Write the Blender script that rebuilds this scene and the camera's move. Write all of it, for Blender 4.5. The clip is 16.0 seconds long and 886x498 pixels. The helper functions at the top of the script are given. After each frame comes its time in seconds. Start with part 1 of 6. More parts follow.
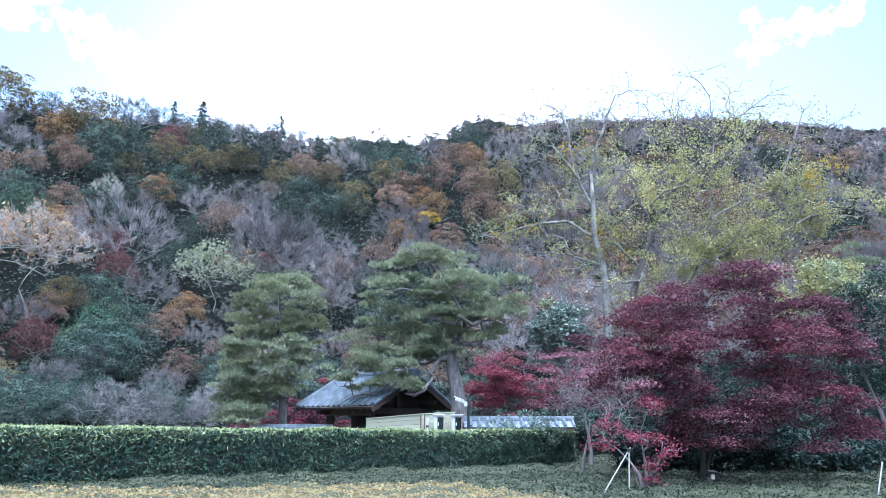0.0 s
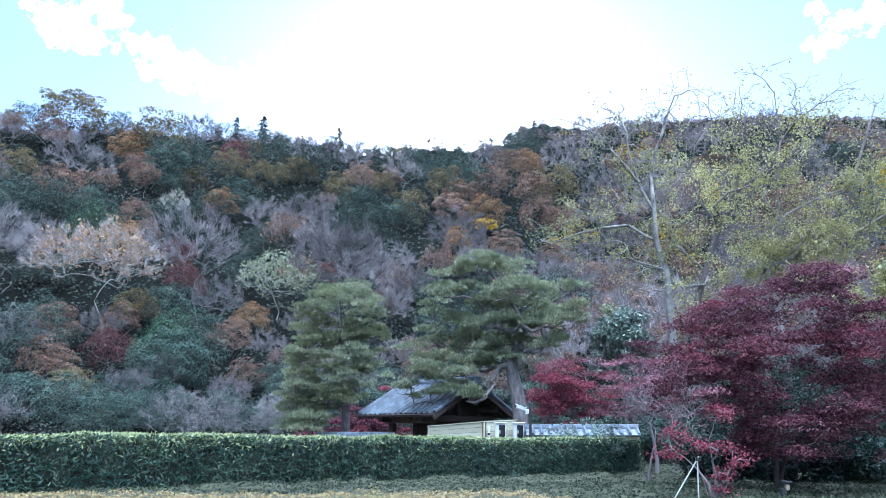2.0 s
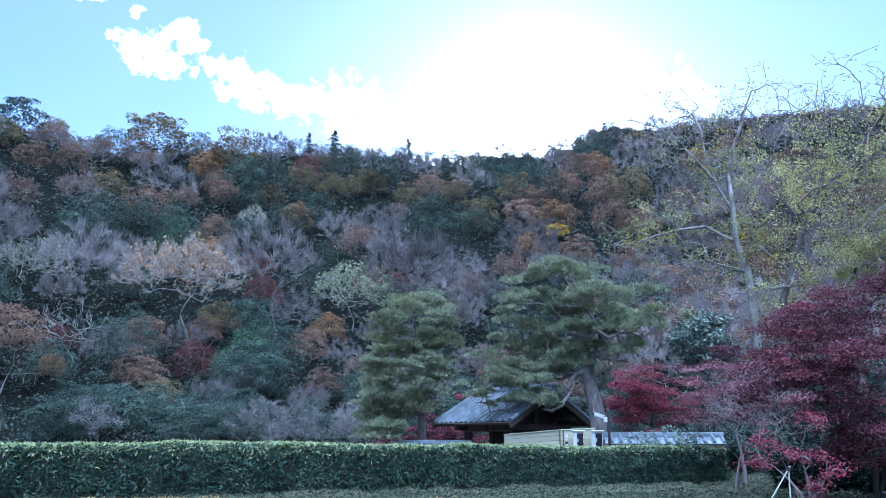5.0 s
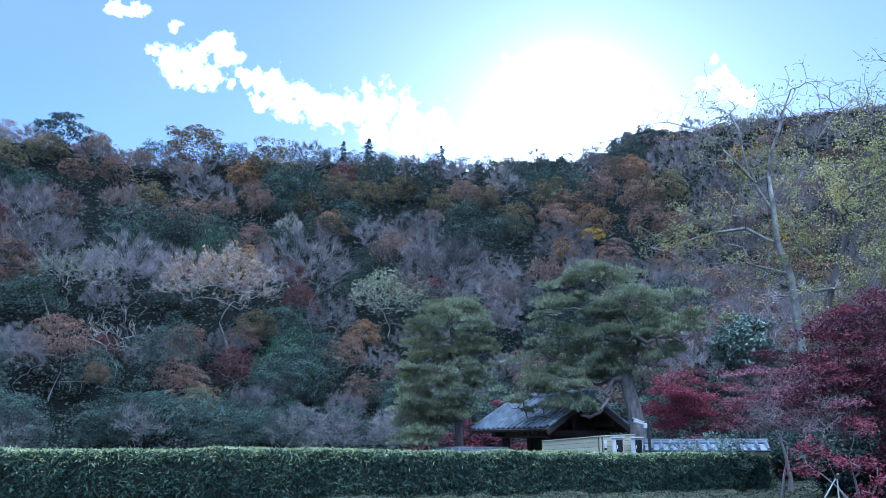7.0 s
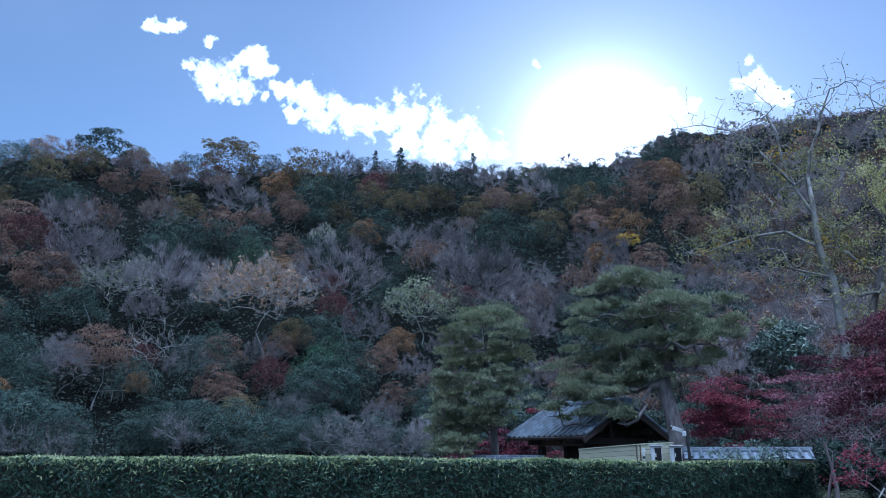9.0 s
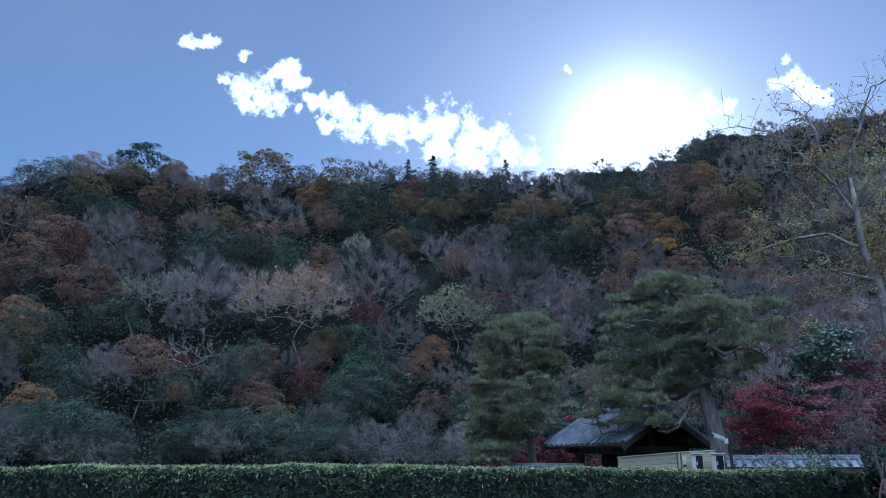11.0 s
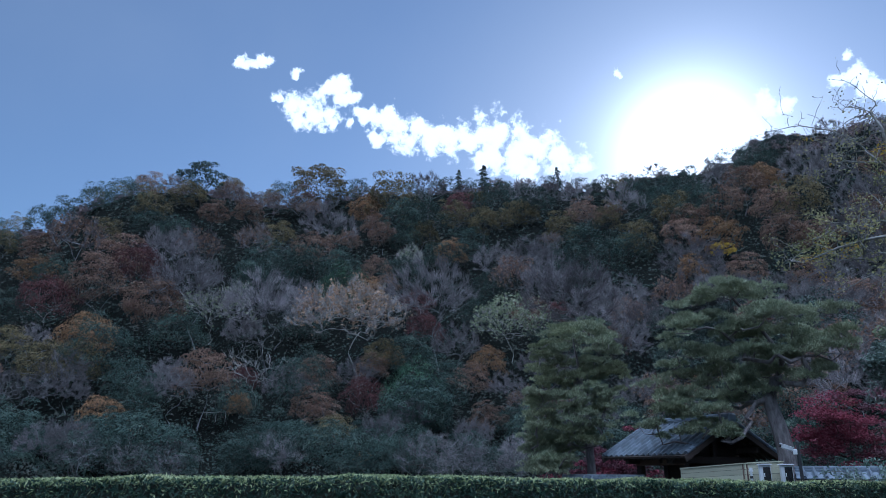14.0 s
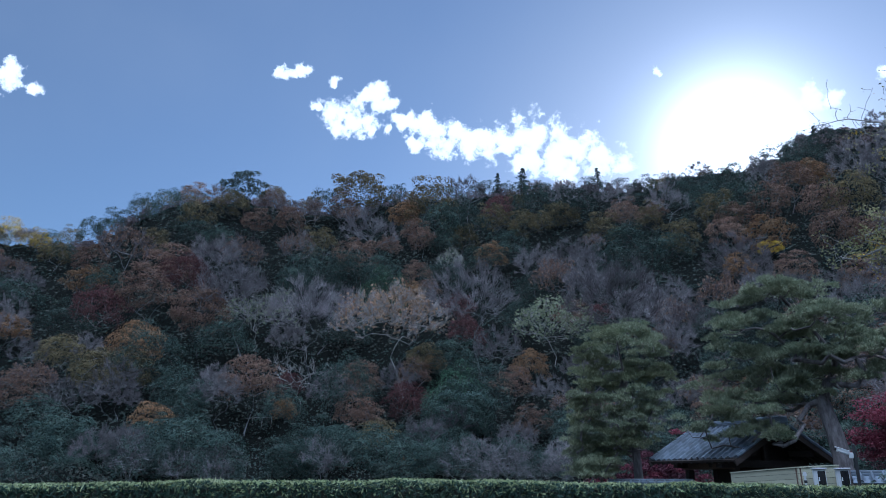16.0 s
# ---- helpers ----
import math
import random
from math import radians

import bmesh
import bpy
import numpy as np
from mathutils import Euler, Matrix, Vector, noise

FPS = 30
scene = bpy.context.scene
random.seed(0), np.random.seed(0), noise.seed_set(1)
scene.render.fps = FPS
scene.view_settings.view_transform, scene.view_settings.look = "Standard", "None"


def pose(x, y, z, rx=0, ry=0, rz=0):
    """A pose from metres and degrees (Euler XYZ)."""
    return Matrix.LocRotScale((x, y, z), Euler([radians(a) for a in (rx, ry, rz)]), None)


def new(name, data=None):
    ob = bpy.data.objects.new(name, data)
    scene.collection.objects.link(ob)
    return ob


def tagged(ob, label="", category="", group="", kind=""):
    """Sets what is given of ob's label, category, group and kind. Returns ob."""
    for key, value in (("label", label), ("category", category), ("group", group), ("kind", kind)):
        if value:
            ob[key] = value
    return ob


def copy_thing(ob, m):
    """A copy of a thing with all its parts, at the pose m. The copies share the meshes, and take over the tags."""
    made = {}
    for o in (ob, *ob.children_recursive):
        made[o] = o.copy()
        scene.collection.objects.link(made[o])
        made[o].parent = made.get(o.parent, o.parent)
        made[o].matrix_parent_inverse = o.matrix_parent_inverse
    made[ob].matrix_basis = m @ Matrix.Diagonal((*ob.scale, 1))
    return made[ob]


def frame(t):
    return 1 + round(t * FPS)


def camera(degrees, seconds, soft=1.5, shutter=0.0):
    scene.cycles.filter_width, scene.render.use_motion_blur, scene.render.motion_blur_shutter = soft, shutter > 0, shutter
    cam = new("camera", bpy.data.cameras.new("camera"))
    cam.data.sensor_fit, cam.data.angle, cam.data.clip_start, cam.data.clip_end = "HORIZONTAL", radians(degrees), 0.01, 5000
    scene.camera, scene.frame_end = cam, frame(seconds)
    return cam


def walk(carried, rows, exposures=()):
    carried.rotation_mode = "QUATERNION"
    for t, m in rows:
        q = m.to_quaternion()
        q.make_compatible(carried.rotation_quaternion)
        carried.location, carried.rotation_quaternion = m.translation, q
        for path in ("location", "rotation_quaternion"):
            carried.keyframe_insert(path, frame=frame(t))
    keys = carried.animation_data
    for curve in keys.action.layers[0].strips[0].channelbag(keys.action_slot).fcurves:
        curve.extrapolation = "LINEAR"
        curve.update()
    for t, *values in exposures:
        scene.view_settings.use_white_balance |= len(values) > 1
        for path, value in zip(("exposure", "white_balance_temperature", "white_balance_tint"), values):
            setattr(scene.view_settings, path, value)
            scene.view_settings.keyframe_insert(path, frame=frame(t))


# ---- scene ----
# The viewer stands on a path and turns slowly to the left.
EYE = 1.66
cam = camera(63.95, 16.0, soft=0.8)
# seconds, bearing to the left, tilt up, roll
ROWS = [
    (0.0, -0.00, 13.60, -0.07),
    (0.5, 1.20, 13.78, -0.01),
    (1.0, 2.36, 13.93, 0.02),
    (1.5, 3.56, 14.06, 0.05),
    (2.0, 4.80, 14.19, 0.02),
    (2.5, 5.86, 14.31, 0.02),
    (3.0, 6.92, 14.39, -0.00),
    (3.5, 7.90, 14.49, -0.03),
    (4.0, 8.92, 14.59, -0.05),
    (6.5, 12.91, 15.19, 0.03),
    (7.0, 13.61, 15.31, 0.00),
    (7.5, 14.33, 15.48, 0.02),
    (8.0, 15.00, 15.60, 0.02),
    (8.5, 15.69, 15.75, 0.00),
    (9.0, 16.35, 15.92, 0.02),
    (11.5, 19.86, 16.68, -0.01),
    (12.0, 20.53, 16.82, 0.02),
    (12.5, 21.24, 16.97, -0.02),
    (13.0, 21.97, 17.07, -0.01),
    (13.5, 22.80, 17.23, -0.00),
    (14.0, 23.59, 17.36, 0.01),
    (14.5, 24.41, 17.45, 0.02),
    (15.0, 25.26, 17.52, -0.02),
    (15.5, 26.16, 17.62, -0.01),
    (16.0, 26.97, 17.68, -0.02),
]
walk(
    cam,
    [(t, pose(-0.085 * yaw / 27, -0.02 * yaw / 27, EYE, 0, 0, yaw) @ pose(0, 0, 0, 90 + pitch) @ pose(0, 0, 0, 0, 0, roll)) for t, yaw, pitch, roll in ROWS],
    exposures=[(0.0, 1.9, 5350, 10), (1.5, 1.8, 5250, 10), (3.5, 1.55, 4950, 10), (7.0, 1.0, 4650, 10), (9.0, 0.4, 4780, 10), (12.5, 0.05, 4920, 10), (16.0, 0.05, 4980, 10)],
)


def at(az, el, d):
    """The place at a bearing to the right of north, an elevation seen from the path and a distance over the ground."""
    a = radians(az)
    return Vector((d * math.sin(a), d * math.cos(a), EYE + d * math.tan(radians(el))))


def heading(az, el):
    a, e = radians(az), radians(el)
    return Vector((math.sin(a) * math.cos(e), math.cos(a) * math.cos(e), math.sin(e)))


# ---- sky and sun: late afternoon, the sun just behind the ridge, haze and broken cloud round it ----
SUN_AZ, SUN_EL = -2.8, 18.5
SUN_DIR = heading(SUN_AZ, SUN_EL)
world = bpy.data.worlds.new("world")
scene.world = world
world.use_nodes = True


def build_sky():
    nt = world.node_tree
    nt.nodes.clear()
    N, L = nt.nodes.new, nt.links.new

    def math_node(op, a, b=None, clamp=False):
        n = N("ShaderNodeMath")
        n.operation, n.use_clamp = op, clamp
        for i, v in enumerate((a, b)):
            if v is None:
                continue
            if isinstance(v, (int, float)):
                n.inputs[i].default_value = v
            else:
                L(v, n.inputs[i])
        return n.outputs[0]

    def soft_step(value, low, high, out_low=0.0, out_high=1.0):
        n = N("ShaderNodeMapRange")
        n.interpolation_type = "SMOOTHSTEP"
        L(value, n.inputs["Value"])
        for key, v in zip(("From Min", "From Max", "To Min", "To Max"), (low, high, out_low, out_high)):
            n.inputs[key].default_value = v
        return n.outputs["Result"]

    coords = N("ShaderNodeTexCoord").outputs["Generated"]
    sky = N("ShaderNodeTexSky")
    sky.sky_type, sky.sun_disc = "NISHITA", False
    sky.sun_elevation, sky.sun_rotation = radians(SUN_EL), radians(SUN_AZ)
    sky.altitude, sky.air_density, sky.dust_density, sky.ozone_density = 50, 1.0, 0.4, 2.3
    # the pale aureole of thin haze round the sun
    dot = N("ShaderNodeVectorMath")
    dot.operation = "DOT_PRODUCT"
    L(coords, dot.inputs[0])
    dot.inputs[1].default_value = heading(-2.8, 24.0)
    near_sun = math_node("MAXIMUM", dot.outputs["Value"], 0.0)
    halo = math_node("ADD", math_node("MULTIPLY", math_node("POWER", near_sun, HALO[0]), HALO[1]), math_node("MULTIPLY", math_node("POWER", near_sun, HALO[2]), HALO[3]))
    # cumulus: puffs along a band, broken by noise
    rough = N("ShaderNodeTexNoise")
    L(coords, rough.inputs["Vector"])
    rough.inputs["Scale"].default_value, rough.inputs["Detail"].default_value, rough.inputs["Roughness"].default_value = 46.0, 10.0, 0.66
    warp_noise = N("ShaderNodeTexNoise")
    L(coords, warp_noise.inputs["Vector"])
    warp_noise.inputs["Scale"].default_value, warp_noise.inputs["Detail"].default_value = 26.0, 5.0
    shift, warped = N("ShaderNodeVectorMath"), N("ShaderNodeVectorMath")
    shift.operation, warped.operation = "MULTIPLY_ADD", "ADD"
    L(warp_noise.outputs["Color"], shift.inputs[0])
    shift.inputs[1].default_value, shift.inputs[2].default_value = (0.03, 0.03, 0.03), (-0.015, -0.015, -0.015)
    L(coords, warped.inputs[0])
    L(shift.outputs["Vector"], warped.inputs[1])
    body = None
    for az, el, size in PUFFS:
        far = N("ShaderNodeVectorMath")
        far.operation = "DISTANCE"
        L(warped.outputs["Vector"], far.inputs[0])
        far.inputs[1].default_value = heading(az, el)
        puff = math_node("SUBTRACT", 1.0, math_node("DIVIDE", far.outputs["Value"], radians(size * 1.2)))
        body = puff if body is None else math_node("MAXIMUM", body, puff)
    ragged = math_node("ADD", body, math_node("MULTIPLY", math_node("SUBTRACT", rough.outputs["Fac"], 0.5), 3.0))
    cloud = soft_step(ragged, 0.13, 0.62)
    # high thin veil over the whole sky
    veil_noise = N("ShaderNodeTexNoise")
    L(coords, veil_noise.inputs["Vector"])
    veil_noise.inputs["Scale"].default_value, veil_noise.inputs["Detail"].default_value = 2.2, 5.0
    veil = soft_step(veil_noise.outputs["Fac"], 0.38, 0.8, 0.2, 0.34)
    mix_veil = N("ShaderNodeMix")
    mix_veil.data_type = "RGBA"
    L(veil, mix_veil.inputs["Factor"])
    L(sky.outputs["Color"], mix_veil.inputs["A"])
    mix_veil.inputs["B"].default_value = (4.4, 4.8, 5.4, 1)
    glow = N("ShaderNodeMix")
    glow.data_type, glow.blend_type = "RGBA", "ADD"
    glow.inputs["Factor"].default_value = 1.0
    L(mix_veil.outputs["Result"], glow.inputs["A"])
    tint = N("ShaderNodeVectorMath")
    tint.operation = "SCALE"
    tint.inputs[0].default_value = (1.0, 0.98, 0.93)
    L(halo, tint.inputs["Scale"])
    L(tint.outputs["Vector"], glow.inputs["B"])
    clouds = N("ShaderNodeMix")
    clouds.data_type = "RGBA"
    L(cloud, clouds.inputs["Factor"])
    L(glow.outputs["Result"], clouds.inputs["A"])
    clouds.inputs["B"].default_value = CLOUD_COLOUR
    # added fill light: an unseen broken cloud deck overhead and away from the ridge
    away = N("ShaderNodeVectorMath")
    away.operation = "DOT_PRODUCT"
    L(coords, away.inputs[0])
    away.inputs[1].default_value = heading(170.0, 78.0)
    fill_deck_noise = N("ShaderNodeTexNoise")
    L(coords, fill_deck_noise.inputs["Vector"])
    fill_deck_noise.inputs["Scale"].default_value, fill_deck_noise.inputs["Detail"].default_value = 4.0, 6.0
    deck = soft_step(math_node("ADD", away.outputs["Value"], math_node("MULTIPLY", math_node("SUBTRACT", fill_deck_noise.outputs["Fac"], 0.5), 0.8)), 0.62, 0.86)
    with_fill = N("ShaderNodeMix")
    with_fill.data_type = "RGBA"
    L(deck, with_fill.inputs["Factor"])
    L(clouds.outputs["Result"], with_fill.inputs["A"])
    with_fill.inputs["B"].default_value = FILL_DECK_COLOUR
    clouds = with_fill
    back, out = N("ShaderNodeBackground"), N("ShaderNodeOutputWorld")
    L(clouds.outputs["Result"], back.inputs["Color"])
    back.inputs["Strength"].default_value = SKY_STRENGTH
    L(back.outputs[0], out.inputs[0])


SKY_STRENGTH = 0.094
HALO = (340.0, 18.0, 60.0, 2.3)
CLOUD_COLOUR = (12.5, 12.7, 13.0, 1)
# radiance of the unseen deck, set high to brighten the land
FILL_DECK_COLOUR = (38.3, 40.2, 43.2, 1)
# bearing, elevation, radius in degrees: the broken wisps, then the bank before the sun and the strays
WISPS = [
    (-41.8, 31.0, 0.6), (-41.2, 30.8, 0.5), (-40.5, 30.8, 0.5), (-39.8, 31.1, 0.6), (-39.2, 31.1, 0.5), (-36.7, 30.6, 0.4), (-38.3, 28.3, 0.6), (-37.3, 28.0, 1.0), (-36.1, 28.0, 1.4), (-34.9, 27.8, 1.5), (-33.9, 27.5, 1.3), (-33.4, 26.9, 0.7), (-33.8, 29.8, 0.8), (-32.9, 29.9, 1.2), (-32.6, 29.3, 1.0), (-31.6, 29.2, 0.7), (-31.0, 28.1, 0.7), (-30.5, 27.5, 0.6), (-29.8, 28.2, 0.6), (-31.7, 27.0, 0.4), (-30.2, 26.7, 0.5), (-29.4, 26.1, 0.8), (-28.5, 27.9, 1.1), (-28.0, 27.0, 1.5), (-26.9, 26.4, 1.6), (-26.0, 26.9, 1.5), (-24.4, 26.3, 1.6), (-22.9, 26.1, 1.6), (-21.4, 26.1, 1.5),
]
BANK = [
    (-19.9, 26.7, 1.6), (-18.9, 26.3, 2.0), (-16.9, 25.8, 2.1), (-15.0, 25.3, 2.0), (-13.3, 24.5, 1.5), (-11.6, 23.7, 1.1), (-19.4, 24.7, 1.6), (-16.5, 24.0, 1.8), (-13.6, 23.4, 1.4), (-7.9, 30.3, 0.5), (-0.4, 27.5, 0.6), (3.0, 26.3, 1.0), (4.6, 25.8, 0.8), (8.8, 26.6, 0.7), (9.8, 26.3, 1.2), (10.6, 25.7, 1.0), (11.5, 25.2, 0.8), (9.5, 28.2, 0.4), (-62.0, 26.5, 1.1), (-60.1, 26.2, 0.5), (25.7, 29.0, 0.7), (25.9, 26.7, 1.0), (26.8, 26.6, 0.8), (32.6, 27.9, 0.9), (30.2, 27.7, 1.4), (27.8, 27.7, 1.1),
]
PUFFS = WISPS + BANK
build_sky()
sun = new("sun", bpy.data.lights.new("sun", "SUN"))
sun.data.energy, sun.data.angle, sun.data.color = 3.0, radians(2.0), (1.0, 0.92, 0.8)
sun.matrix_world = Matrix.Translation((0, 0, 120)) @ SUN_DIR.to_track_quat("Z", "Y").to_matrix().to_4x4()


# ---- materials ----
def start(name):
    m = bpy.data.materials.new(name)
    m.use_nodes = True
    nt = m.node_tree
    return m, nt, nt.nodes["Principled BSDF"]


def ramp_of(nt, colours, fac):
    r = nt.nodes.new("ShaderNodeValToRGB")
    while len(r.color_ramp.elements) < len(colours):
        r.color_ramp.elements.new(0.5)
    for i, (e, c) in enumerate(zip(r.color_ramp.elements, colours)):
        e.position, e.color = i / max(1, len(colours) - 1), (*c, 1)
    nt.links.new(fac, r.inputs["Fac"])
    return r.outputs["Color"]


def noise_of(nt, scale, detail=5.0, space="Object", stretch=(1, 1, 1), rough=0.55):
    c, m, n = nt.nodes.new("ShaderNodeTexCoord"), nt.nodes.new("ShaderNodeMapping"), nt.nodes.new("ShaderNodeTexNoise")
    nt.links.new(c.outputs[space], m.inputs["Vector"])
    m.inputs["Scale"].default_value = stretch
    nt.links.new(m.outputs["Vector"], n.inputs["Vector"])
    n.inputs["Scale"].default_value, n.inputs["Detail"].default_value, n.inputs["Roughness"].default_value = scale, detail, rough
    return n.outputs["Fac"]


def leaf_material(name, colours, through_light=0.35, rough=0.7, spec=0.02, patch=0.35, value=(0.75, 1.25), mottle=0.5):
    """Leaves: each leaf takes its own tone, patches of the crown and whole plants differ too."""
    m, nt, bsdf = start(name)
    N, L = nt.nodes.new, nt.links.new
    geo, info = N("ShaderNodeNewGeometry"), N("ShaderNodeObjectInfo")
    big = noise_of(nt, patch, 3.0)
    blend = N("ShaderNodeMix")
    blend.data_type = "FLOAT"
    blend.inputs[0].default_value = 1 - mottle
    L(geo.outputs["Random Per Island"], blend.inputs[2])
    spread = N("ShaderNodeMapRange")
    L(big, spread.inputs["Value"])
    spread.inputs["From Min"].default_value, spread.inputs["From Max"].default_value = 0.3, 0.7
    L(spread.outputs["Result"], blend.inputs[3])
    colour = ramp_of(nt, colours, blend.outputs[0])
    hsv, tone = N("ShaderNodeHueSaturation"), N("ShaderNodeMapRange")
    L(info.outputs["Random"], tone.inputs["Value"])
    tone.inputs["To Min"].default_value, tone.inputs["To Max"].default_value = value
    L(tone.outputs["Result"], hsv.inputs["Value"])
    L(colour, hsv.inputs["Color"])
    L(hsv.outputs["Color"], bsdf.inputs["Base Color"])
    bsdf.inputs["Roughness"].default_value, bsdf.inputs["Specular IOR Level"].default_value = rough, spec
    trans, mix = N("ShaderNodeBsdfTranslucent"), N("ShaderNodeMixShader")
    L(hsv.outputs["Color"], trans.inputs["Color"])
    mix.inputs[0].default_value = through_light
    L(bsdf.outputs[0], mix.inputs[1])
    L(trans.outputs[0], mix.inputs[2])
    L(mix.outputs[0], nt.nodes["Material Output"].inputs["Surface"])
    return m


def solid_material(name, colours, scale=6.0, rough=0.8, metal=0.0, bump=0.3, bump_scale=40.0, stretch=(1, 1, 1), spec=0.4, by_object=0.0):
    """Bark, wood, stone and the like: two scales of tone and a fine relief."""
    m, nt, bsdf = start(name)
    N, L = nt.nodes.new, nt.links.new
    colour = ramp_of(nt, colours, noise_of(nt, scale, 6.0, stretch=stretch, rough=0.65))
    if by_object:
        info, hsv, tone = N("ShaderNodeObjectInfo"), N("ShaderNodeHueSaturation"), N("ShaderNodeMapRange")
        L(info.outputs["Random"], tone.inputs["Value"])
        tone.inputs["To Min"].default_value, tone.inputs["To Max"].default_value = 1 - by_object, 1 + by_object
        L(tone.outputs["Result"], hsv.inputs["Value"])
        L(colour, hsv.inputs["Color"])
        colour = hsv.outputs["Color"]
    L(colour, bsdf.inputs["Base Color"])
    bsdf.inputs["Roughness"].default_value, bsdf.inputs["Metallic"].default_value, bsdf.inputs["Specular IOR Level"].default_value = rough, metal, spec
    b = N("ShaderNodeBump")
    b.inputs["Strength"].default_value, b.inputs["Distance"].default_value = bump, 0.02
    L(noise_of(nt, bump_scale, 4.0, stretch=stretch), b.inputs["Height"])
    L(b.outputs["Normal"], bsdf.inputs["Normal"])
    return m


M_SOIL = solid_material("leaf_litter_soil", [(0.012, 0.012, 0.01), (0.026, 0.022, 0.017), (0.018, 0.019, 0.014)], 0.25, 0.95, bump=0.6, bump_scale=3.0, spec=0.0)
M_BARK_GREY = solid_material("grey_bark", [(0.08, 0.07, 0.07), (0.16, 0.14, 0.14), (0.11, 0.095, 0.095)], 1.2, 0.9, bump=0.5, bump_scale=14, stretch=(1, 1, 0.3), by_object=0.25, spec=0.1)
M_BARK_HILL = solid_material("lichened_grey_bark", [(0.05, 0.048, 0.05), (0.15, 0.147, 0.15), (0.08, 0.077, 0.08)], 0.8, 0.9, bump=0.3, bump_scale=10, stretch=(1, 1, 0.3), by_object=0.5, spec=0.1)
M_BARK_PATCHY = solid_material("patchy_pale_bark", [(0.05, 0.046, 0.045), (0.08, 0.075, 0.072), (0.3, 0.29, 0.27), (0.07, 0.065, 0.06)], 2.6, 0.85, bump=0.4, bump_scale=10, stretch=(1, 1, 0.6))
M_BARK_DARK = solid_material("dark_bark", [(0.035, 0.028, 0.024), (0.08, 0.065, 0.055)], 1.5, 0.9, bump=0.6, bump_scale=12, stretch=(1, 1, 0.3), spec=0.1)
M_BARK_PALE = solid_material("pale_bark", [(0.11, 0.106, 0.102), (0.26, 0.25, 0.235), (0.065, 0.06, 0.06)], 1.3, 0.85, bump=0.4, bump_scale=10, stretch=(1, 1, 0.5), spec=0.1)
M_BARK_PINE = solid_material("pine_bark", [(0.035, 0.031, 0.031), (0.2, 0.18, 0.178), (0.065, 0.056, 0.054), (0.25, 0.22, 0.21)], 7.0, 0.95, bump=1.0, bump_scale=14, stretch=(1, 1, 0.3))
M_TWIG = solid_material("purple_grey_twigs", [(0.125, 0.112, 0.114), (0.215, 0.194, 0.196)], 0.4, 0.9, bump=0.0, by_object=0.4, spec=0.1)
M_TWIG_PALE = solid_material("silvery_twigs", [(0.26, 0.24, 0.225), (0.42, 0.385, 0.36)], 0.4, 0.85, bump=0.0, spec=0.1)
M_EVERGREEN = leaf_material("evergreen_leaves", [(0.026, 0.043, 0.038), (0.054, 0.079, 0.066), (0.1, 0.124, 0.096)], 0.2, 0.7, 0.03, patch=0.5, mottle=0.25)
M_OLIVE = leaf_material("olive_leaves", [(0.075, 0.068, 0.04), (0.14, 0.116, 0.06), (0.2, 0.155, 0.08)], 0.3, mottle=0.25)
M_RUSSET = leaf_material("russet_leaves", [(0.1, 0.064, 0.052), (0.175, 0.112, 0.082), (0.23, 0.165, 0.122)], 0.35, mottle=0.25)
M_ORANGE = leaf_material("orange_leaves", [(0.155, 0.09, 0.052), (0.25, 0.148, 0.076), (0.22, 0.158, 0.096)], 0.35, mottle=0.25)
M_WINE = leaf_material("wine_red_leaves", [(0.075, 0.036, 0.036), (0.125, 0.058, 0.056)], 0.35, mottle=0.25)
M_BUFF = leaf_material("buff_leaves", [(0.3, 0.2, 0.13), (0.45, 0.32, 0.22), (0.36, 0.18, 0.11)], 0.35)
M_PALE_GREEN = leaf_material("pale_green_leaves", [(0.12, 0.145, 0.078), (0.22, 0.245, 0.15), (0.31, 0.325, 0.23)], 0.35)
M_GREEN = leaf_material("fresh_evergreen_leaves", [(0.03, 0.06, 0.04), (0.06, 0.105, 0.066), (0.1, 0.15, 0.085)], 0.2, 0.7, 0.03, patch=0.5, mottle=0.25)
M_YELLOW = leaf_material("yellow_leaves", [(0.4, 0.26, 0.04), (0.5, 0.36, 0.06)], 0.4)


# ---- mesh helpers ----
def link(name, me, material, parent=None, label=""):
    ob = new(name, me)
    if material is not None and not me.materials:
        me.materials.append(material)
    ob.parent = parent
    return tagged(ob, label)


def array_mesh(name, V, F):
    V, F = np.asarray(V, np.float32).reshape(-1, 3), np.asarray(F, np.int32)
    n, k = F.shape
    me = bpy.data.meshes.new(name)
    me.vertices.add(len(V))
    me.vertices.foreach_set("co", V.ravel())
    me.loops.add(n * k)
    me.loops.foreach_set("vertex_index", F.ravel())
    me.polygons.add(n)
    me.polygons.foreach_set("loop_start", np.arange(n, dtype=np.int32) * k)
    me.update(calc_edges=True)
    return me


def joined(pieces):
    """Several (vertices, faces) into one."""
    V, F, n = [], [], 0
    for v, f in pieces:
        V.append(v), F.append(f + n)
        n += len(v)
    return np.concatenate(V), np.concatenate(F)


def empty(name, place=(0, 0, 0), label="", category="", group="", kind=""):
    ob = new(name)
    ob.location = place
    ob.empty_display_size = 0.2
    return tagged(ob, label, category, group, kind)


def part(name, bm, material, parent=None, label="", smooth=False):
    me = bpy.data.meshes.new(name)
    bmesh.ops.recalc_face_normals(bm, faces=bm.faces)
    bm.to_mesh(me)
    bm.free()
    if smooth:
        me.shade_smooth()
    return link(name, me, material, parent, label)


